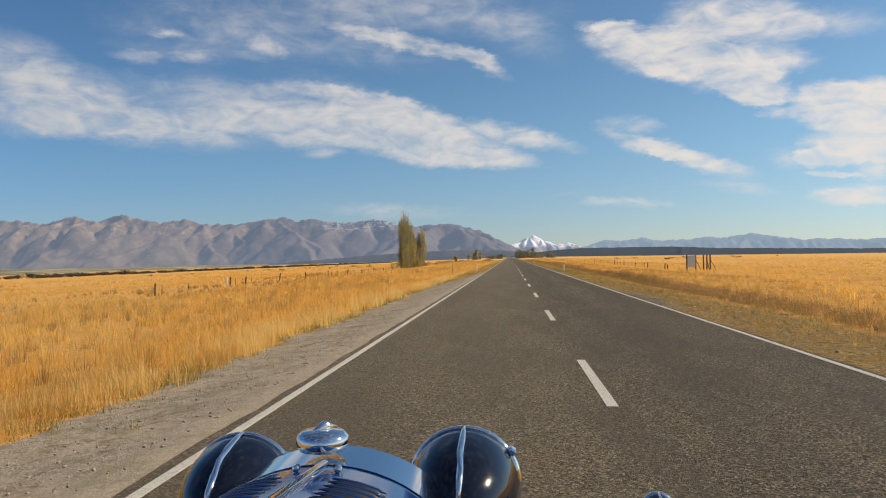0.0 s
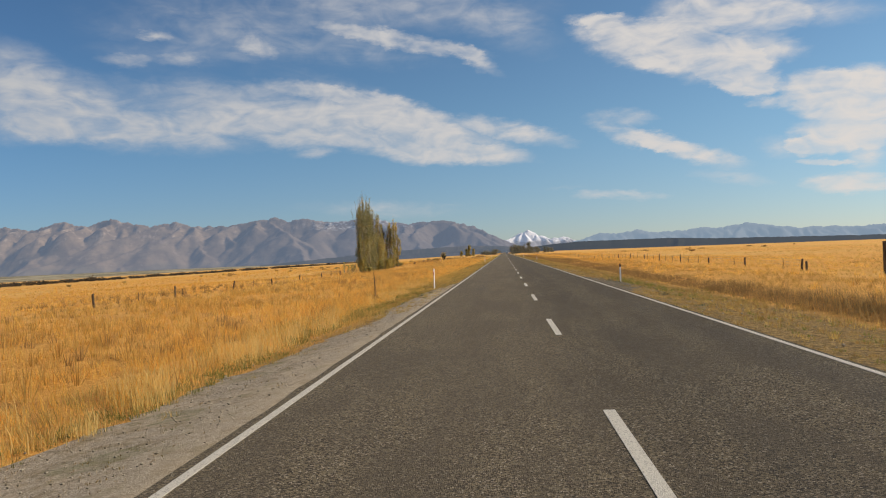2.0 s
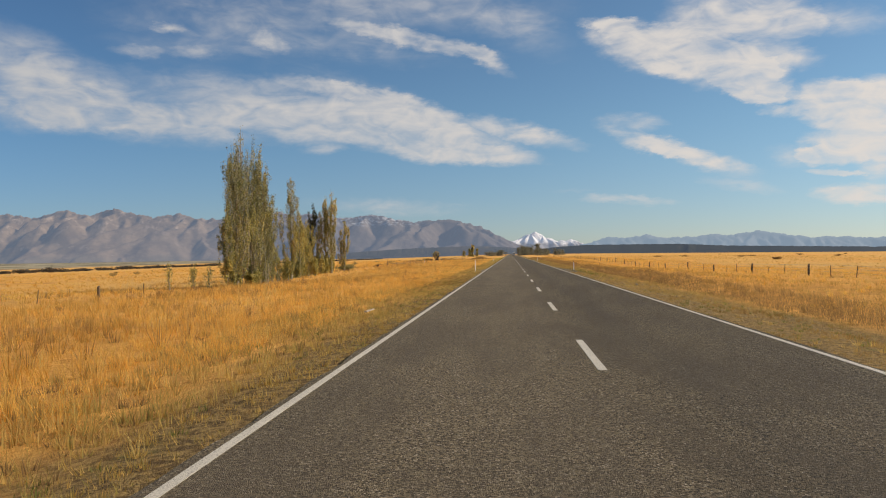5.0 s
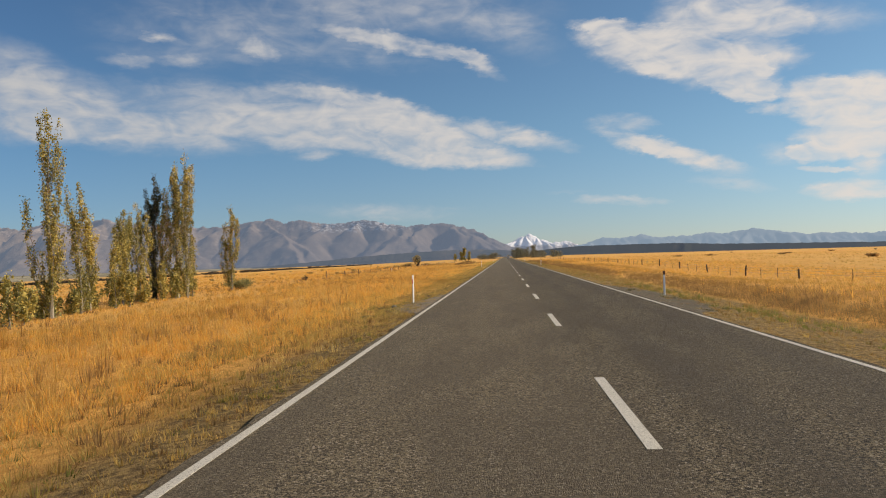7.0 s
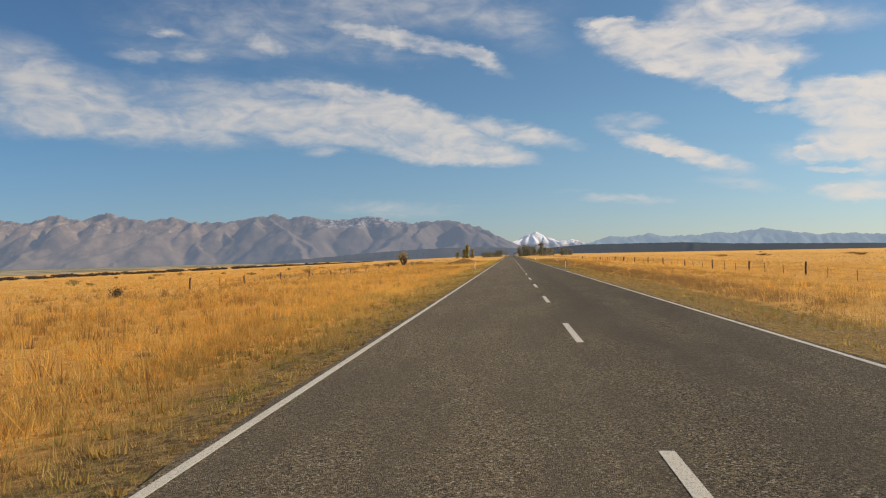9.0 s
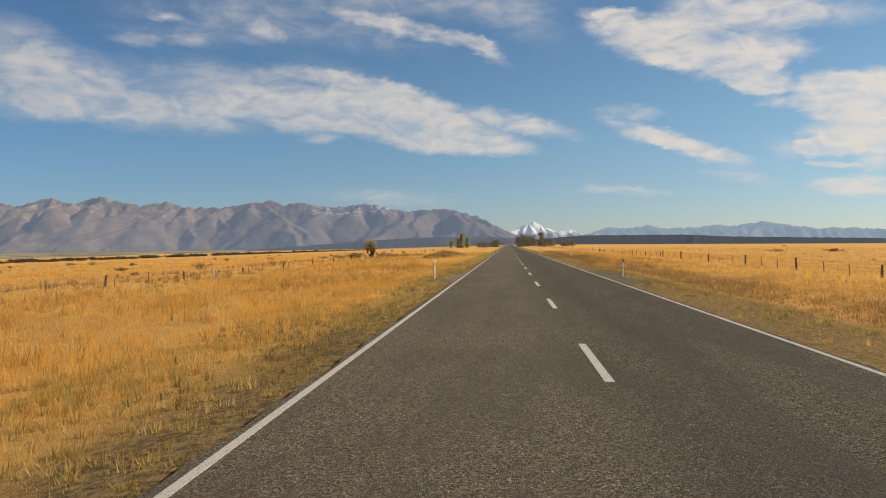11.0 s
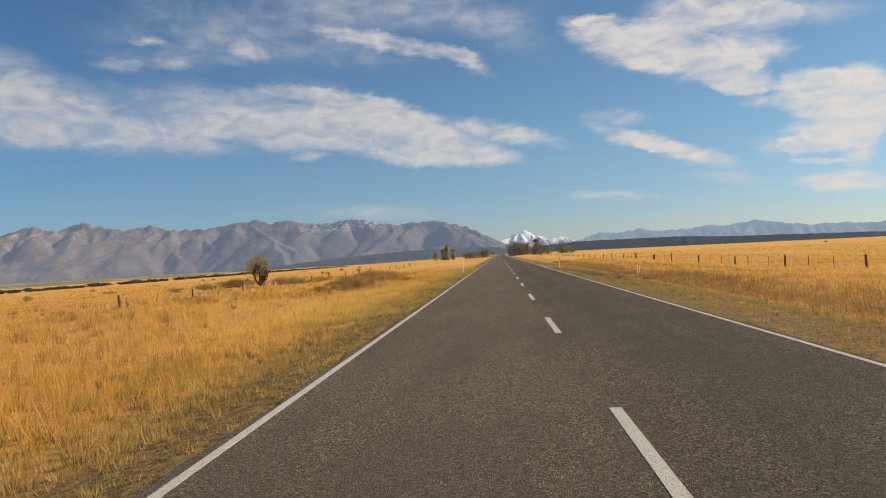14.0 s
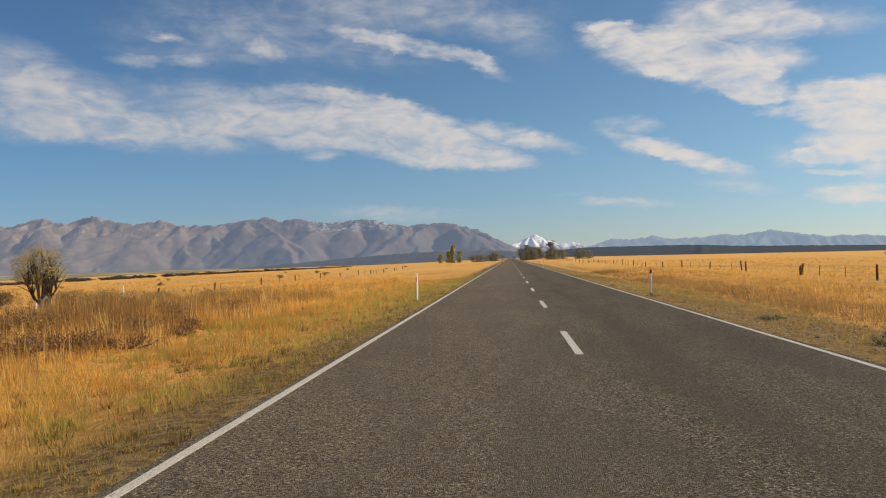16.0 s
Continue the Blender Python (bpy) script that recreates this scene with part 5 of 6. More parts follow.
# lone shrubs on the plain
for i in range(40):
    sx, sy = rng.uniform(-120, -34), rng.uniform(240, 640)
    sw = rng.uniform(0.8, 2.2)
    scrub(sx, sy, sw, sw * rng.uniform(0.35, 0.5), 420, M_SCRUB, "lone low shrub on the dry plain", leaf_size=0.12)
for i in range(10):
    sx, sy = rng.uniform(40, 200), rng.uniform(150, 700)
    scrub(sx, sy, rng.uniform(2, 4), rng.uniform(0.5, 0.9), 300, M_RUSSET, "lone low russet shrub on the dry plain", leaf_size=0.25)


def far_tree(x, y, high, wide, material, label, count=900, name="tree"):
    """A tree seen only from afar: trunk, limbs and a ragged crown of clumped leaves."""
    z = float(ground_z(x, y)) - 0.1
    tree = thing(name, pose(x, y, z), label, "tree")
    bm = bmesh.new()
    tube(bm, [(0, 0, 0), (0.1, 0, high * 0.5), (0, 0.1, high * 0.95)], [0.03 * high, 0.02 * high, 0.02], 6)
    pts = []
    for i in range(26):
        f = rng.uniform(0.04, 1.0)
        a = rng.uniform(0, 6.28)
        r = wide * 0.5 * (1.05 - 0.7 * f) * rng.uniform(0.3, 1.0)
        c = Vector((math.cos(a) * r, math.sin(a) * r, high * f))
        tube(bm, [(0, 0, high * max(f - 0.12, 0.05)), c], [0.008 * high, 0.02], 4, False)
        for k in range(count // 26):
            pts.append((c.x + rng.normal(0, 0.14 * wide), c.y + rng.normal(0, 0.14 * wide), max(0.1, c.z + rng.normal(0, 0.06 * high))))
    part("trunk", bm, M_BARK_DARK, tree)
    v, f = leaves(pts, 0.075 * high)
    part("crown", mesh_of("crown", v, f, material), None, tree)
    return tree


for i in range(40):
    fx = -22 + 15.5 * i / 13 if i < 14 else 6.5 + 38 * (i - 14) / 25
    far_tree(fx + rng.normal(0, 0.8), rng.uniform(770, 900), rng.uniform(5.5, 11.0) * (0.5 if fx < 0 else 1.0 if fx < 24 else 0.65), rng.uniform(4.5, 7.5), M_LEAF_PINE, "olive roadside tree far down the road", 700)
for fx, fy, fh in ((-37, 830, 11), (-40, 836, 9), (-33, 838, 7.5), (-46, 842, 6)):
    far_tree(fx, fy, fh, 3.4, M_LEAF, "slim olive tree on the plain far down the road")
# the belt of shrubs along the terrace edge
for i in range(270):
    f = (i + rng.uniform(0, 0.8)) / 270
    bx, by = -470 + 250 * f ** 0.7 + rng.normal(0, 4), 120 + 1250 * f
    scrub(bx, by, rng.uniform(8, 15), rng.uniform(2.4, 4.6) * (1.6 if rng.random() < 0.15 else 1) * (1 - 0.7 * f), 260, M_HEDGE, "dark shrub in the belt along the terrace edge", leaf_size=0.8, fall=0.2)

# ---------------------------------------------------------------- fences, posts and the old frame


def post_mesh(name, high, wide, depth, tip=0.0, seed=0):
    bm = bmesh.new()
    r = np.random.default_rng(seed)
    rings = []
    for h, k in ((-0.25, 1.0), (high * 0.5, 0.97), (high - 0.015, 0.93), (high, 0.80)):
        w, d = wide * k * r.uniform(0.9, 1.1), depth * k * r.uniform(0.9, 1.1)
        lx, ly = r.normal(0, 0.008), r.normal(0, 0.008)
        rings.append([bm.verts.new((lx + math.cos(a) * w * 0.5, ly + math.sin(a) * d * 0.5, h + (tip * math.cos(a) if h > high - 0.1 else 0))) for a in np.linspace(0, 2 * math.pi, 9)[:-1]])
    for p, q in zip(rings, rings[1:]):
        for j in range(8):
            bm.faces.new((p[j], p[(j + 1) % 8], q[(j + 1) % 8], q[j]))
    bm.faces.new(rings[-1])
    me = bpy.data.meshes.new(name)
    bm.to_mesh(me)
    bm.free()
    me.materials.append(M_POST)
    return me


THICK = [post_mesh("fence_post", 0.60 + 0.07 * i, 0.14, 0.13, 0.03, i) for i in range(4)]
THIN = [post_mesh("fence_batten", 0.58 + 0.05 * i, 0.042, 0.04, 0.01, 20 + i) for i in range(3)]


def fence_post(meshes, x, y, lean, label, group):
    ob = new("fence_post", meshes[int(rng.integers(0, len(meshes)))])
    ob.matrix_basis = pose(x, y, float(ground_z(x, y)), rng.normal(0, lean), rng.normal(0, lean), rng.uniform(0, 90))
    return tagged(ob, label, "fence post", group)


OLD, NEW, BATTEN = "weathered dark round fence post", "paired weathered dark fence posts in dry grass", "thin weathered fence batten"
RIGHT_X0 = 17.5
y = 94.4
while y < 760:
    at = y + float(np.interp(y, (94, 200, 247, 312, 398), (0, 0.4, 0.7, 1.1, 0)))
    fence_post(THICK, RIGHT_X0 + rng.normal(0, 0.1), at, 2.0, OLD, "right-hand fence")
    if y < 520:
        for k in (1, 2):
            if rng.random() < 0.85:
                fence_post(THIN, RIGHT_X0 + rng.normal(0, 0.06), at + 3.6 * k + rng.normal(0, 0.15), 3.0, BATTEN, "right-hand fence")
    y += 10.9
for y in (94.2, 325.7, 336.9, 399.2, 411.9):
    fence_post(THICK, RIGHT_X0 + 0.25, y + 0.35, 4.0, OLD, "right-hand fence")
LEFT_X0 = -24.0
for y in (49.7, 63.2, 66.8, 76.8, 86.6, 97.2, 108.4, 119.2, 129.2, 139.8, 150.5, 250.4, 261.4, 271.6, 282.4, 293.2, 304.9, 317.0, 328.2, 339.1, 350.0, 361.2, 372.4, 397.0, 406.6, 418.1, 429, 440, 451, 463, 474, 486, 500, 512):
    fence_post(THICK, LEFT_X0 + rng.normal(0, 0.08), y, 3.0, NEW, "left-hand fence")
    if rng.random() < 0.6:
        fence_post(THIN, LEFT_X0 + 0.3, y + 0.45, 4.0, BATTEN, "left-hand fence")
    if rng.random() < 0.5:
        fence_post(THIN, LEFT_X0, y + 5.2, 5.0, BATTEN, "left-hand fence")


def wire_run(x, y0, y1, heights, label):
    run = tagged(new("fence_wires"), label, "fence wire")
    for h in heights:
        bm = bmesh.new()
        pts = [(x + 0.06, y, float(ground_z(x, y)) + h + 0.02 * math.sin(y * 0.57)) for y in np.arange(y0, y1, 5.5)]
        tube(bm, pts, [0.005] * len(pts), 4)
        part("wire", bm, M_WIRE, run)


wire_run(RIGHT_X0, 94.5, 520, (0.3, 0.5, 0.68), "thin galvanised fence wires between posts")
wire_run(LEFT_X0, 250.4, 512, (0.35, 0.62), "thin galvanised fence wires between posts")


def marker_post(x, y, turn, far_side, lean):
    """A white plastic edge marker post with a reflector near its top."""
    m = thing("marker_post", pose(x, y, float(ground_z(x, y)) - (0.10 if far_side else 0.0), lean, -lean, turn),
              "white plastic roadside marker post with a %s" % ("dark maroon top band" if far_side else "red reflector"), "marker post", "edge marker posts")
    bm = bmesh.new()
    prof = [(-0.037, 0.012), (-0.022, 0.0), (0.022, 0.0), (0.037, 0.012), (0.037, 0.022), (-0.037, 0.022)]
    low = [bm.verts.new((a, b, -0.2)) for a, b in prof]
    top = [bm.verts.new((a, b, 1.02 + (0.02 if abs(a) < 0.04 else 0))) for a, b in prof]
    for j in range(6):
        bm.faces.new((low[j], low[(j + 1) % 6], top[(j + 1) % 6], top[j]))
    bm.faces.new(top)
    bm.faces.new(low[::-1])
    bmesh.ops.recalc_face_normals(bm, faces=bm.faces)
    part("post", bm, M_WHITE, m)
    if far_side:
        part("reflector_band", box(bmesh.new(), 0.080, 0.032, 0.15, pose(0, 0.011, 0.97), 0.004), M_MAROON, m, "dark maroon band round the top")
    else:
        part("reflector", box(bmesh.new(), 0.034, 0.02, 0.17, pose(-0.038, 0.002, 0.80), 0.005), M_RED, m, "red reflector on the post's edge")
    return m


for x, y in ((-4.45, 83.2), (-4.45, 181.8), (-4.95, 280.4), (-4.45, 377.6), (-4.45, 476)):
    marker_post(x, y, 48, False, 0.8)
for x, y in ((4.85, 84.6), (4.85, 183.0), (4.95, 282.0), (4.85, 381), (4.85, 480)):
    marker_post(x, y, 10, True, 0.5)
for px, py, ph in ((8.5, 359.6, 0.75), (8.7, 359.9, 0.66)):
    bm = box(bmesh.new(), 0.055, 0.05, ph, pose(0, 0, ph / 2 - 0.08), 0.006)
    peg = part("culvert_peg", bm, M_WHITE, None)
    peg.matrix_basis = pose(px, py, float(ground_z(px, py)), 0, 3, 20)
    tagged(peg, "slim white culvert marker peg on the verge", "peg")

# the old timber frame in the paddock
frame_x, frame_y = 17.8, 84.9
old_sign = thing("old_sign_frame", pose(frame_x, frame_y, float(ground_z(frame_x, frame_y))), "old timber sign frame with a weathered grey board", "sign frame")
for px, py in ((0.0, 0.0), (0.98, 0.25), (1.86, 0.5), (2.24, 0.62), (2.62, 0.74)):
    bm = box(bmesh.new(), 0.12, 0.11, 1.95, pose(px, py, 0.68, 0, 0, 15), 0.012)
    part("upright", bm, M_POST, old_sign, "dark timber upright")
for px, py, dx in ((1.04, 0.25, 0.7), (2.28, 0.62, 0.4), (2.68, 0.74, 0.8)):
    bm = tube(bmesh.new(), [(px, py + 0.1, 1.1), (px + dx, py + 0.5, -0.15)], [0.035, 0.035], 6)
    part("brace", bm, M_POST, old_sign, "slanting timber brace")
bm = box(bmesh.new(), 0.90, 0.04, 1.2, pose(0.49, 0.06, 1.0, 0, 0, 15), 0.006)
part("board", bm, M_GREY_BOARD, old_sign, "weathered grey board")

# pegs, sticks, a plank and a stone on the verge
for px, py, ph in ((-25.9, 67.3, 0.75), (-22.0, 293.2, 0.8), (-27.5, 399.0, 0.9), (-25.0, 385.6, 0.5)):
    bm = box(bmesh.new(), 0.12, 0.10, ph, pose(0, 0, ph / 2 - 0.05), 0.01)
    peg = part("white_peg", bm, M_WHITE, None)
    peg.matrix_basis = pose(px, py, float(ground_z(px, py)), 2, 3, 12)
    tagged(peg, "white wooden marker peg in dry grass", "peg")
stick = thing("dead_mullein", pose(-6.82, 79.5, float(ground_z(-6.82, 79.5)) - 0.05), "dead brown mullein stalk with a woolly base", "plant")
part("stalk", tube(bmesh.new(), [(0, 0, 0), (0.02, 0, 0.7), (-0.02, 0.01, 1.35)], [0.03, 0.024, 0.012], 7), M_BARK_DARK, stick)
v, f = leaves([(rng.normal(0, 0.08), rng.normal(0, 0.08), abs(rng.normal(0.12, 0.12))) for i in range(60)], 0.16)
tagged(part("leaf_base", mesh_of("leaf_base", v, f, M_RUSSET), None, stick, "withered basal leaves"), kind="stuff")
bm = box(bmesh.new(), 0.5, 0.09, 0.03, pose(0, 0, 0, 0, -5, 72), 0.006)
plank = part("plank", bm, M_PALE_WOOD, None)
plank.matrix_basis = pose(-5.27, 132.1, float(ground_z(-5.27, 132.1)) + 0.12)
tagged(plank, "bleached timber plank lying in the verge grass", "plank")
for px, py, ps in ((-5.05, 180.9, 0.10), (5.5, 151.2, 0.12)):
    bm = bmesh.new()
    bmesh.ops.create_icosphere(bm, subdivisions=2, radius=ps)
    for q in bm.verts:
        q.co += q.co.normalized() * ps * 0.35 * noise.noise(q.co * 7 + Vector((px, py, 0)))
        q.co.z *= 0.5
    rock = part("field_stone", bm, M_STONE, None)
    rock.matrix_basis = pose(px, py, float(ground_z(px, py)) + 0.03)
    tagged(rock, "rounded grey stone on the road verge", "stone")

# ---------------------------------------------------------------- the van far down the road
van = thing("van", pose(1.75, 735, 0.0), "white delivery van on the road far ahead", "van")
bm = box(bmesh.new(), 2.0, 4.6, 1.75, pose(0, 0, 1.35), 0.15)
part("body", bm, M_WHITE, van)
bm = box(bmesh.new(), 1.7, 0.06, 0.6, pose(0, -2.31, 1.75), 0.02)
part("windscreen", bm, plain("dark_vehicle_glass", (0.03, 0.035, 0.04), 0.15), van, "dark windscreen")
for wx in (-0.85, 0.85):
    for wy in (-1.5, 1.5):
        part("wheel", lathe(bmesh.new(), [(0.1, -0.11), (0.33, -0.1), (0.34, 0.0), (0.33, 0.1), (0.1, 0.11)], pose(wx, wy, 0.34, 0, 0, 90), 20), M_BARK_DARK, van)

# ---------------------------------------------------------------- the vintage car at the start of the drive
M_NAVY = plain("navy_blue_coachwork", (0.006, 0.030, 0.125), 0.10, dirt=0.1, coat=0.5)
M_NAVY.node_tree.nodes["Principled BSDF"].inputs["Specular IOR Level"].default_value = 0.35
M_LAMP = plain("midnight_blue_lamp_enamel", (0.004, 0.005, 0.012), 0.12, dirt=0.1, coat=0.2)
M_CHROME = plain("polished_chrome", (0.80, 0.80, 0.80), 0.07, 1.0, dirt=0.12)
M_DARK = plain("black_louvre_gap", (0.012, 0.013, 0.017), 0.5)
M_TYRE = plain("black_rubber", (0.02, 0.02, 0.02), 0.8)
M_LEATHER = plain("brown_leather", (0.10, 0.045, 0.02), 0.5)
CAR_X, CAR_Y = -1.305, 2.42
car = thing("vintage_car", pose(CAR_X, CAR_Y, -0.042), "navy blue open vintage car with chrome fittings on the road", "car")


def bonnet_z(x, y):
    """The rounded top of the bonnet, which rises from the radiator to the screen."""
    return 1.160 + 0.1 * (1.205 - y) - 0.20 * (1 - math.sqrt(max(0.0, 1 - (x / 0.25) ** 2)))


def bonnet_skin(y0, y1, top0, top1, wide0, wide1, low, steps=26):
    bm = bmesh.new()
    rings = []
    for y, top, w in ((y0, top0, wide0), (0.5 * (y0 + y1), 0.5 * (top0 + top1), 0.5 * (wide0 + wide1)), (y1, top1, wide1)):
        ring = [bm.verts.new((-w, y, low))]
        for j in range(steps + 1):
            a = math.pi * (1 - j / steps)
            ring.append(bm.verts.new((w * math.cos(a), y, top - 0.20 + 0.20 * math.sin(a))))
        ring.append(bm.verts.new((w, y, low)))
        rings.append(ring)
    for r, q in zip(rings, rings[1:]):
        for j in range(len(r) - 1):
            bm.faces.new((r[j], r[j + 1], q[j + 1], q[j]))
    bm.faces.new(rings[-1])
    bm.faces.new(rings[0][::-1])
    bmesh.ops.recalc_face_normals(bm, faces=bm.faces)
    return bm


def crisp(ob):
    """Flat ends with sharp rims on a smooth skin."""
    for f in ob.data.polygons:
        f.use_smooth = len(f.vertices) == 4
    rims = {tuple(sorted(k)) for f in ob.data.polygons if len(f.vertices) > 4 for k in f.edge_keys}
    for e in ob.data.edges:
        if tuple(sorted(e.vertices)) in rims:
            e.use_edge_sharp = True


bonnet = part("bonnet", bonnet_skin(0.10, 1.20, 1.2705, 1.1605, 0.262, 0.245, 0.62), M_NAVY, car, "glossy navy blue bonnet", True)
crisp(bonnet)
part("hinge_rod", tube(bmesh.new(), [(0, 0.1, 1.2735), (0, 0.6, 1.2235), (0, 1.205, 1.163)], [0.007] * 3, 12), M_CHROME, bonnet, "chrome bonnet hinge rod", True)
for side in (-1, 1):
    for j in range(8):
        y = 1.09 - 0.027 * j
        pts = [(side * x, y + 0.06 * (x - 0.04), bonnet_z(x, y) + 0.003) for x in (0.04, 0.06, 0.085, 0.11, 0.125)]
        part("louvre", tube(bmesh.new(), pts, [0.001, 0.003, 0.0035, 0.003, 0.001], 8), M_NAVY, bonnet, "raised bonnet louvre", True)
        # a black tube stands in for the shaded slot under each louvre
        gap = [(a, b - 0.010, c - 0.0022) for a, b, c in pts]
        part("louvre_gap", tube(bmesh.new(), gap, [0.001, 0.0055, 0.006, 0.0055, 0.001], 8), M_DARK, bonnet, "dark gap under the louvre", True)
    bm = box(bmesh.new(), 0.012, 0.018, 0.012, pose(side * 0.035, 1.155, bonnet_z(0.035, 1.155) + 0.006, 0, side * 10, 0), 0.005)
    part("bonnet_catch", bm, M_CHROME, bonnet, "small chrome catch")
shell = part("radiator_shell", bonnet_skin(1.2045, 1.315, 1.1625, 1.168, 0.247, 0.247, 0.55), M_CHROME, car, "polished chrome radiator shell", True)
crisp(shell)
part("grille", box(bmesh.new(), 0.40, 0.02, 0.44, pose(0, 1.317, 0.80), 0.01), M_DARK, shell, "dark radiator grille")
cap = part("radiator_cap", lathe(bmesh.new(), [(0.02, -0.012), (0.042, -0.012), (0.047, 0.0), (0.046, 0.012), (0.036, 0.02), (0.01, 0.023)], pose(-0.014, 1.25, 1.189, 90), 28), M_CHROME, shell, "round chrome radiator cap", True)
part("cap_fin", tube(bmesh.new(), [(-0.026, 1.235, 1.208), (-0.012, 1.255, 1.217), (0.004, 1.275, 1.209)], [0.005, 0.010, 0.004], 10), M_CHROME, shell, "small chrome fin", True)


def headlamp(x, high=1.057):
    lamp = part("headlamp", lathe(bmesh.new(), [(0.004, -0.20), (0.022, -0.196), (0.045, -0.183), (0.068, -0.158), (0.088, -0.122), (0.101, -0.08), (0.109, -0.035), (0.112, 0.0), (0.106, 0.012), (0.01, 0.02)],
                                          pose(x, 1.46, high), 48), M_LAMP, car, "bullet-shaped midnight blue headlamp", True)
    part("rim", lathe(bmesh.new(), [(0.110, -0.004), (0.1145, -0.001), (0.1155, 0.006), (0.113, 0.013), (0.104, 0.02)], pose(x, 1.462, high), 48), M_CHROME, lamp, "chrome lamp rim", True)
    path = [(x, 1.46 + y, high + r + 0.002) for r, y in ((0.112, 0.0), (0.109, -0.035), (0.101, -0.08), (0.088, -0.122), (0.068, -0.158), (0.045, -0.183), (0.022, -0.196))]
    part("top_strip", tube(bmesh.new(), path, [0.004, 0.006, 0.007, 0.0075, 0.007, 0.006, 0.004], 10), M_CHROME, lamp, "chrome strip along the lamp", True)
    part("clamp", box(bmesh.new(), 0.018, 0.024, 0.014, pose(x + 0.095, 1.455, high + 0.068, 0, 40, 0), 0.004), M_CHROME, lamp, "chrome rim clamp")
    part("stem", tube(bmesh.new(), [(x, 1.42, 0.96), (x * 0.9, 1.40, 0.80)], [0.018, 0.022], 12), M_CHROME, lamp, "chrome lamp stem", True)
    return lamp


headlamp(-0.236, 1.040)
headlamp(0.224)
part("lamp_bar", tube(bmesh.new(), [(-0.52, 1.40, 0.80), (0.52, 1.40, 0.80)], [0.016, 0.016], 12), M_CHROME, car, "chrome lamp cross bar", True)
for side in (-1, 1):
    light_z = 0.965 if side > 0 else 0.925
    light = part("side_light", lathe(bmesh.new(), [(0.003, -0.07), (0.016, -0.062), (0.028, -0.04), (0.034, -0.01), (0.034, 0.02), (0.01, 0.026)], pose(side * 0.632, 1.60, light_z), 28), M_LAMP, car, "small side light on the wing", True)
    part("rim", lathe(bmesh.new(), [(0.034, 0.0), (0.037, 0.006), (0.036, 0.018), (0.03, 0.022)], pose(side * 0.632, 1.60, light_z), 28), M_CHROME, light, "chrome rim", True)
    part("top_strip", tube(bmesh.new(), [(side * 0.632, 1.60, light_z + 0.036), (side * 0.632, 1.57, light_z + 0.033), (side * 0.632, 1.54, light_z + 0.012)], [0.003, 0.003, 0.002], 8), M_CHROME, light, "chrome strip", True)
    # wings over the wheels
    for wy, lift, name in ((1.50, 0.0, "front_wing"), (-0.95, 0.0, "rear_wing")):
        bm = bmesh.new()
        rings = []
        for j in range(17):
            a = math.radians(-15 + 200 * j / 16)
            rings.append([bm.verts.new((side * (0.60 + u * 0.115), wy - 0.42 * math.cos(a), 0.37 + (0.47 - 0.05 * u * u) * math.sin(a))) for u in (-1, -0.6, 0, 0.6, 1)])
        for r, q in zip(rings, rings[1:]):
            for u in range(4):
                bm.faces.new((r[u], r[u + 1], q[u + 1], q[u]))
        bmesh.ops.solidify(bm, geom=list(bm.faces), thickness=0.012)
        part(name, bm, M_NAVY, car, "", True)
        wheel = part("wheel", lathe(bmesh.new(), [(0.03, -0.05), (0.05, -0.045), (0.06, 0.0), (0.05, 0.045), (0.03, 0.05)], pose(side * 0.60, wy, 0.398, 0, 0, 90), 20), M_CHROME, car, "wire wheel with chrome hub")
        part("tyre", lathe(bmesh.new(), [(0.26, -0.05), (0.30, -0.058), (0.34, -0.045), (0.35, 0.0), (0.34, 0.045), (0.30, 0.058), (0.26, 0.05)], pose(side * 0.60, wy, 0.398, 0, 0, 90), 40), M_TYRE, wheel, "black rubber tyre", True)
    part("running_board", box(bmesh.new(), 0.20, 1.5, 0.03, pose(side * 0.58, 0.27, 0.33), 0.01), M_NAVY, car)
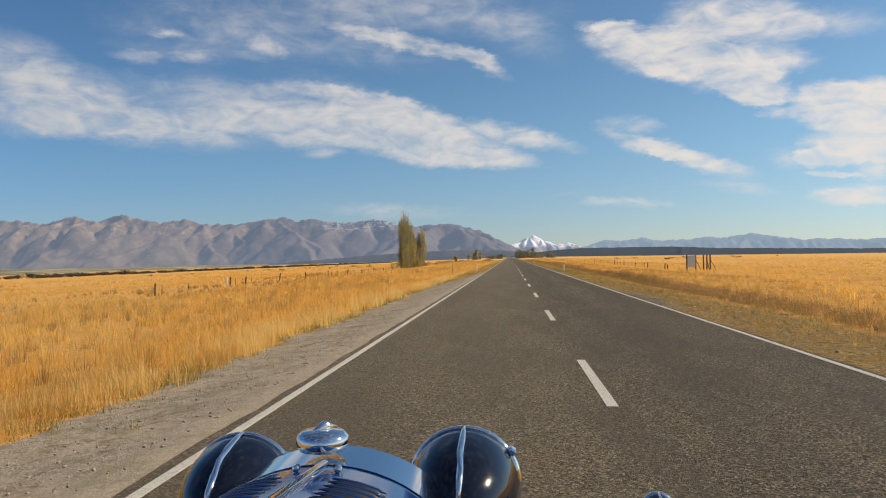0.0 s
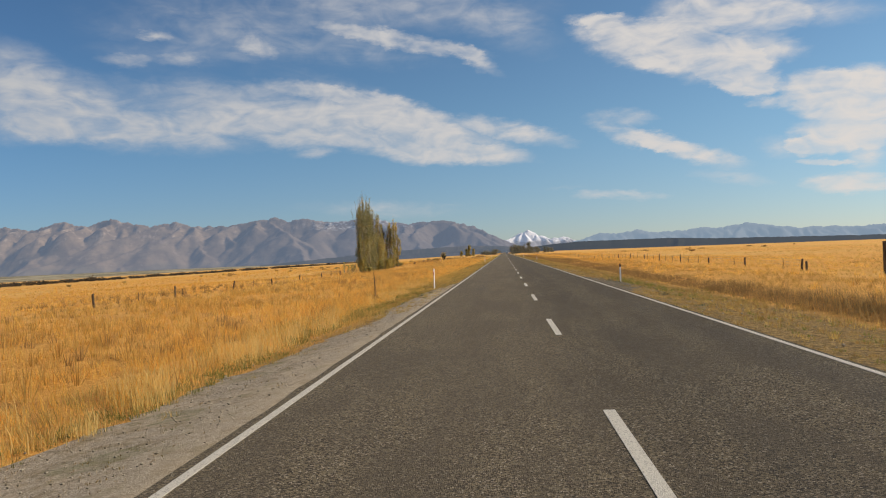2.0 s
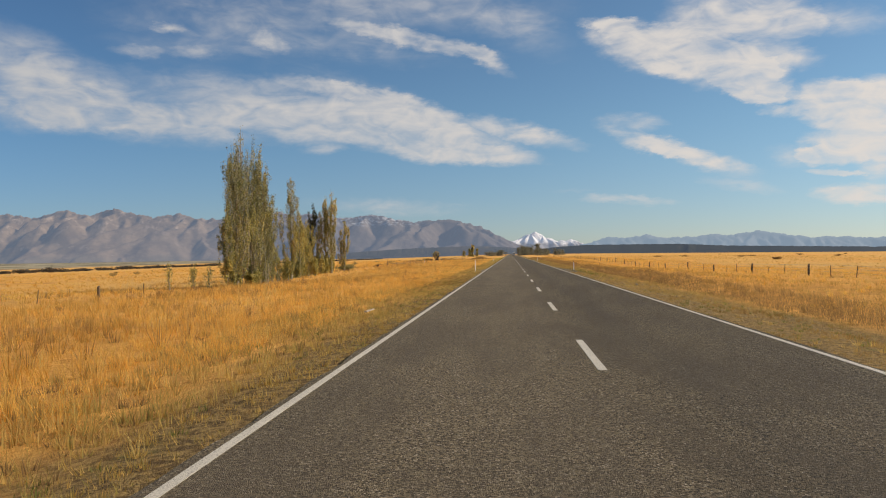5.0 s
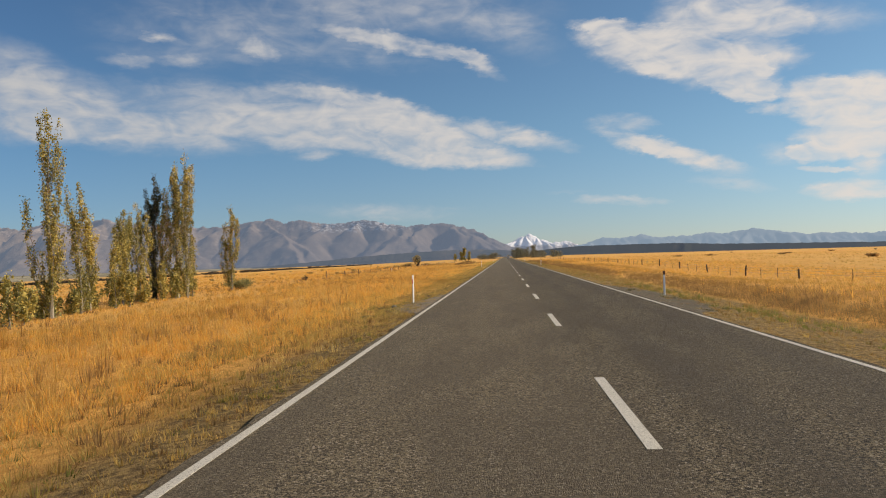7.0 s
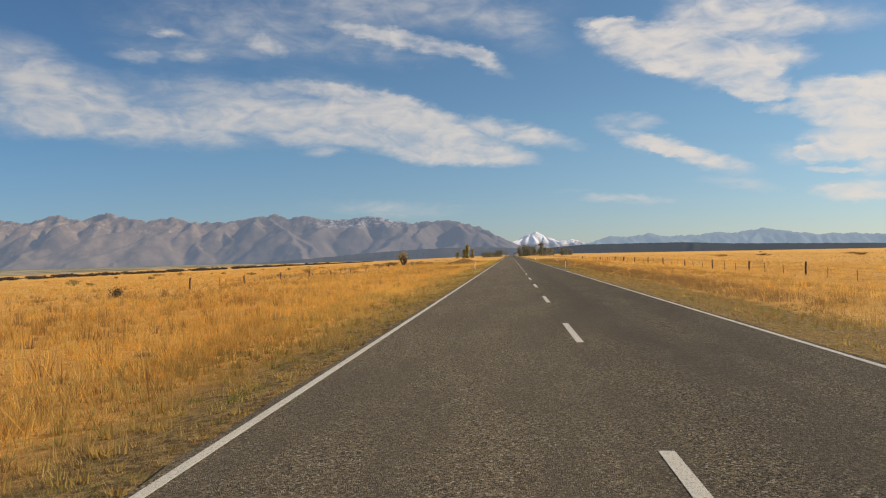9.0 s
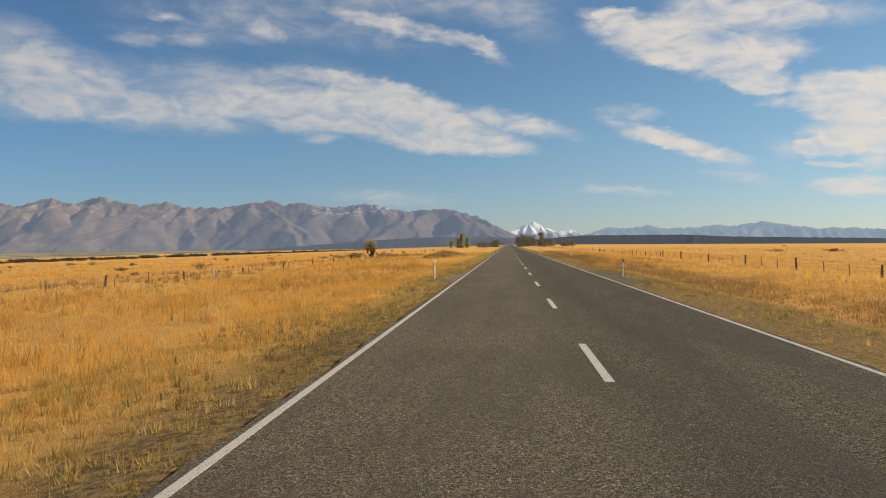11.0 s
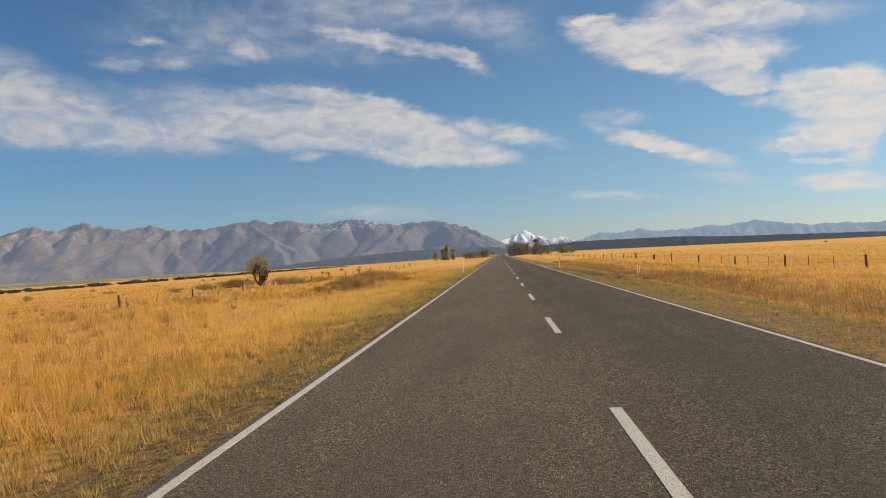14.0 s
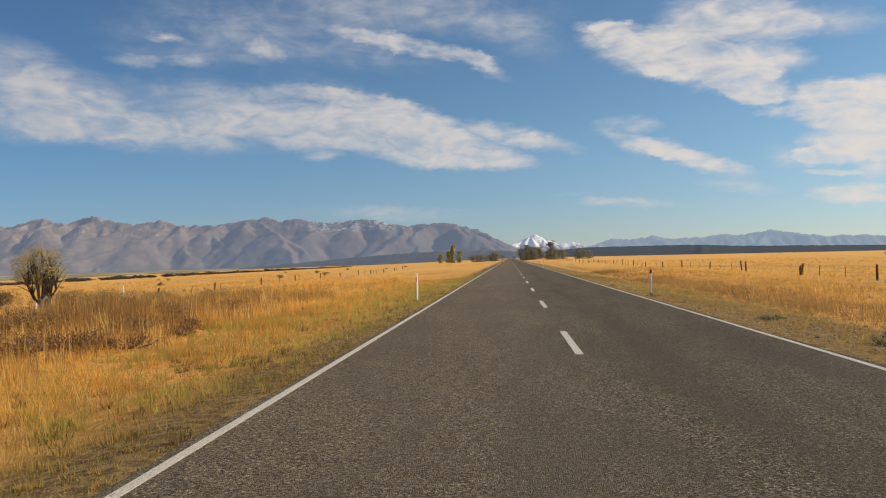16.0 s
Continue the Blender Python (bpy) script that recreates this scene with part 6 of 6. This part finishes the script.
# body behind the eye: scuttle, tub, screen and seats
scuttle = part("scuttle", bonnet_skin(-0.30, 0.095, 1.285, 1.271, 0.45, 0.264, 0.45), M_NAVY, car, "navy scuttle before the screen", True)
crisp(scuttle)
bm = bmesh.new()
outer = [(-0.46, -0.31), (0.46, -0.31), (0.50, -0.9), (0.46, -1.35), (0.30, -1.62), (-0.30, -1.62), (-0.46, -1.35), (-0.50, -0.9)]
inner = [(x * 0.9, -0.95 + (y + 0.95) * 0.92) for x, y in outer]
rows = [[bm.verts.new((x, y, 0.42)) for x, y in outer], [bm.verts.new((x, y, 0.98)) for x, y in outer], [bm.verts.new((x, y, 0.98)) for x, y in inner], [bm.verts.new((x, y, 0.5)) for x, y in inner]]
for r, q in zip(rows, rows[1:]):
    for j in range(8):
        bm.faces.new((r[j], r[(j + 1) % 8], q[(j + 1) % 8], q[j]))
bm.faces.new(rows[0][::-1])
bm.faces.new(rows[-1])
part("tub", bm, M_NAVY, car, "open navy body tub")
for sx in (-0.21, 0.21):
    seat = part("seat", box(bmesh.new(), 0.36, 0.42, 0.12, pose(sx, -0.88, 0.58), 0.03), M_LEATHER, car, "brown leather seat")
    part("backrest", box(bmesh.new(), 0.36, 0.10, 0.42, pose(sx, -1.12, 0.80, -8), 0.03), M_LEATHER, seat)
screen = part("windscreen_frame", tube(bmesh.new(), [(-0.44, -0.25, 1.15), (-0.44, -0.30, 1.40), (0.44, -0.30, 1.40), (0.44, -0.25, 1.15)], [0.011] * 4, 10), M_CHROME, car, "low chrome windscreen frame")
pose_wheel = pose(0.21, -0.52, 1.02, -65)
part("steering_wheel", lathe(bmesh.new(), [(0.185, -0.01), (0.20, -0.012), (0.205, 0.0), (0.20, 0.012), (0.185, 0.01), (0.18, 0.0)], pose_wheel @ pose(0, 0, 0, 90), 32), M_TYRE, car, "black steering wheel")
part("chassis", box(bmesh.new(), 0.55, 3.2, 0.14, pose(0, 0.1, 0.42), 0.02), M_DARK, car)
for wy in (1.50, -0.95):
    part("axle", tube(bmesh.new(), [(-0.58, wy, 0.398), (0.58, wy, 0.398)], [0.03, 0.03], 10), M_DARK, car)
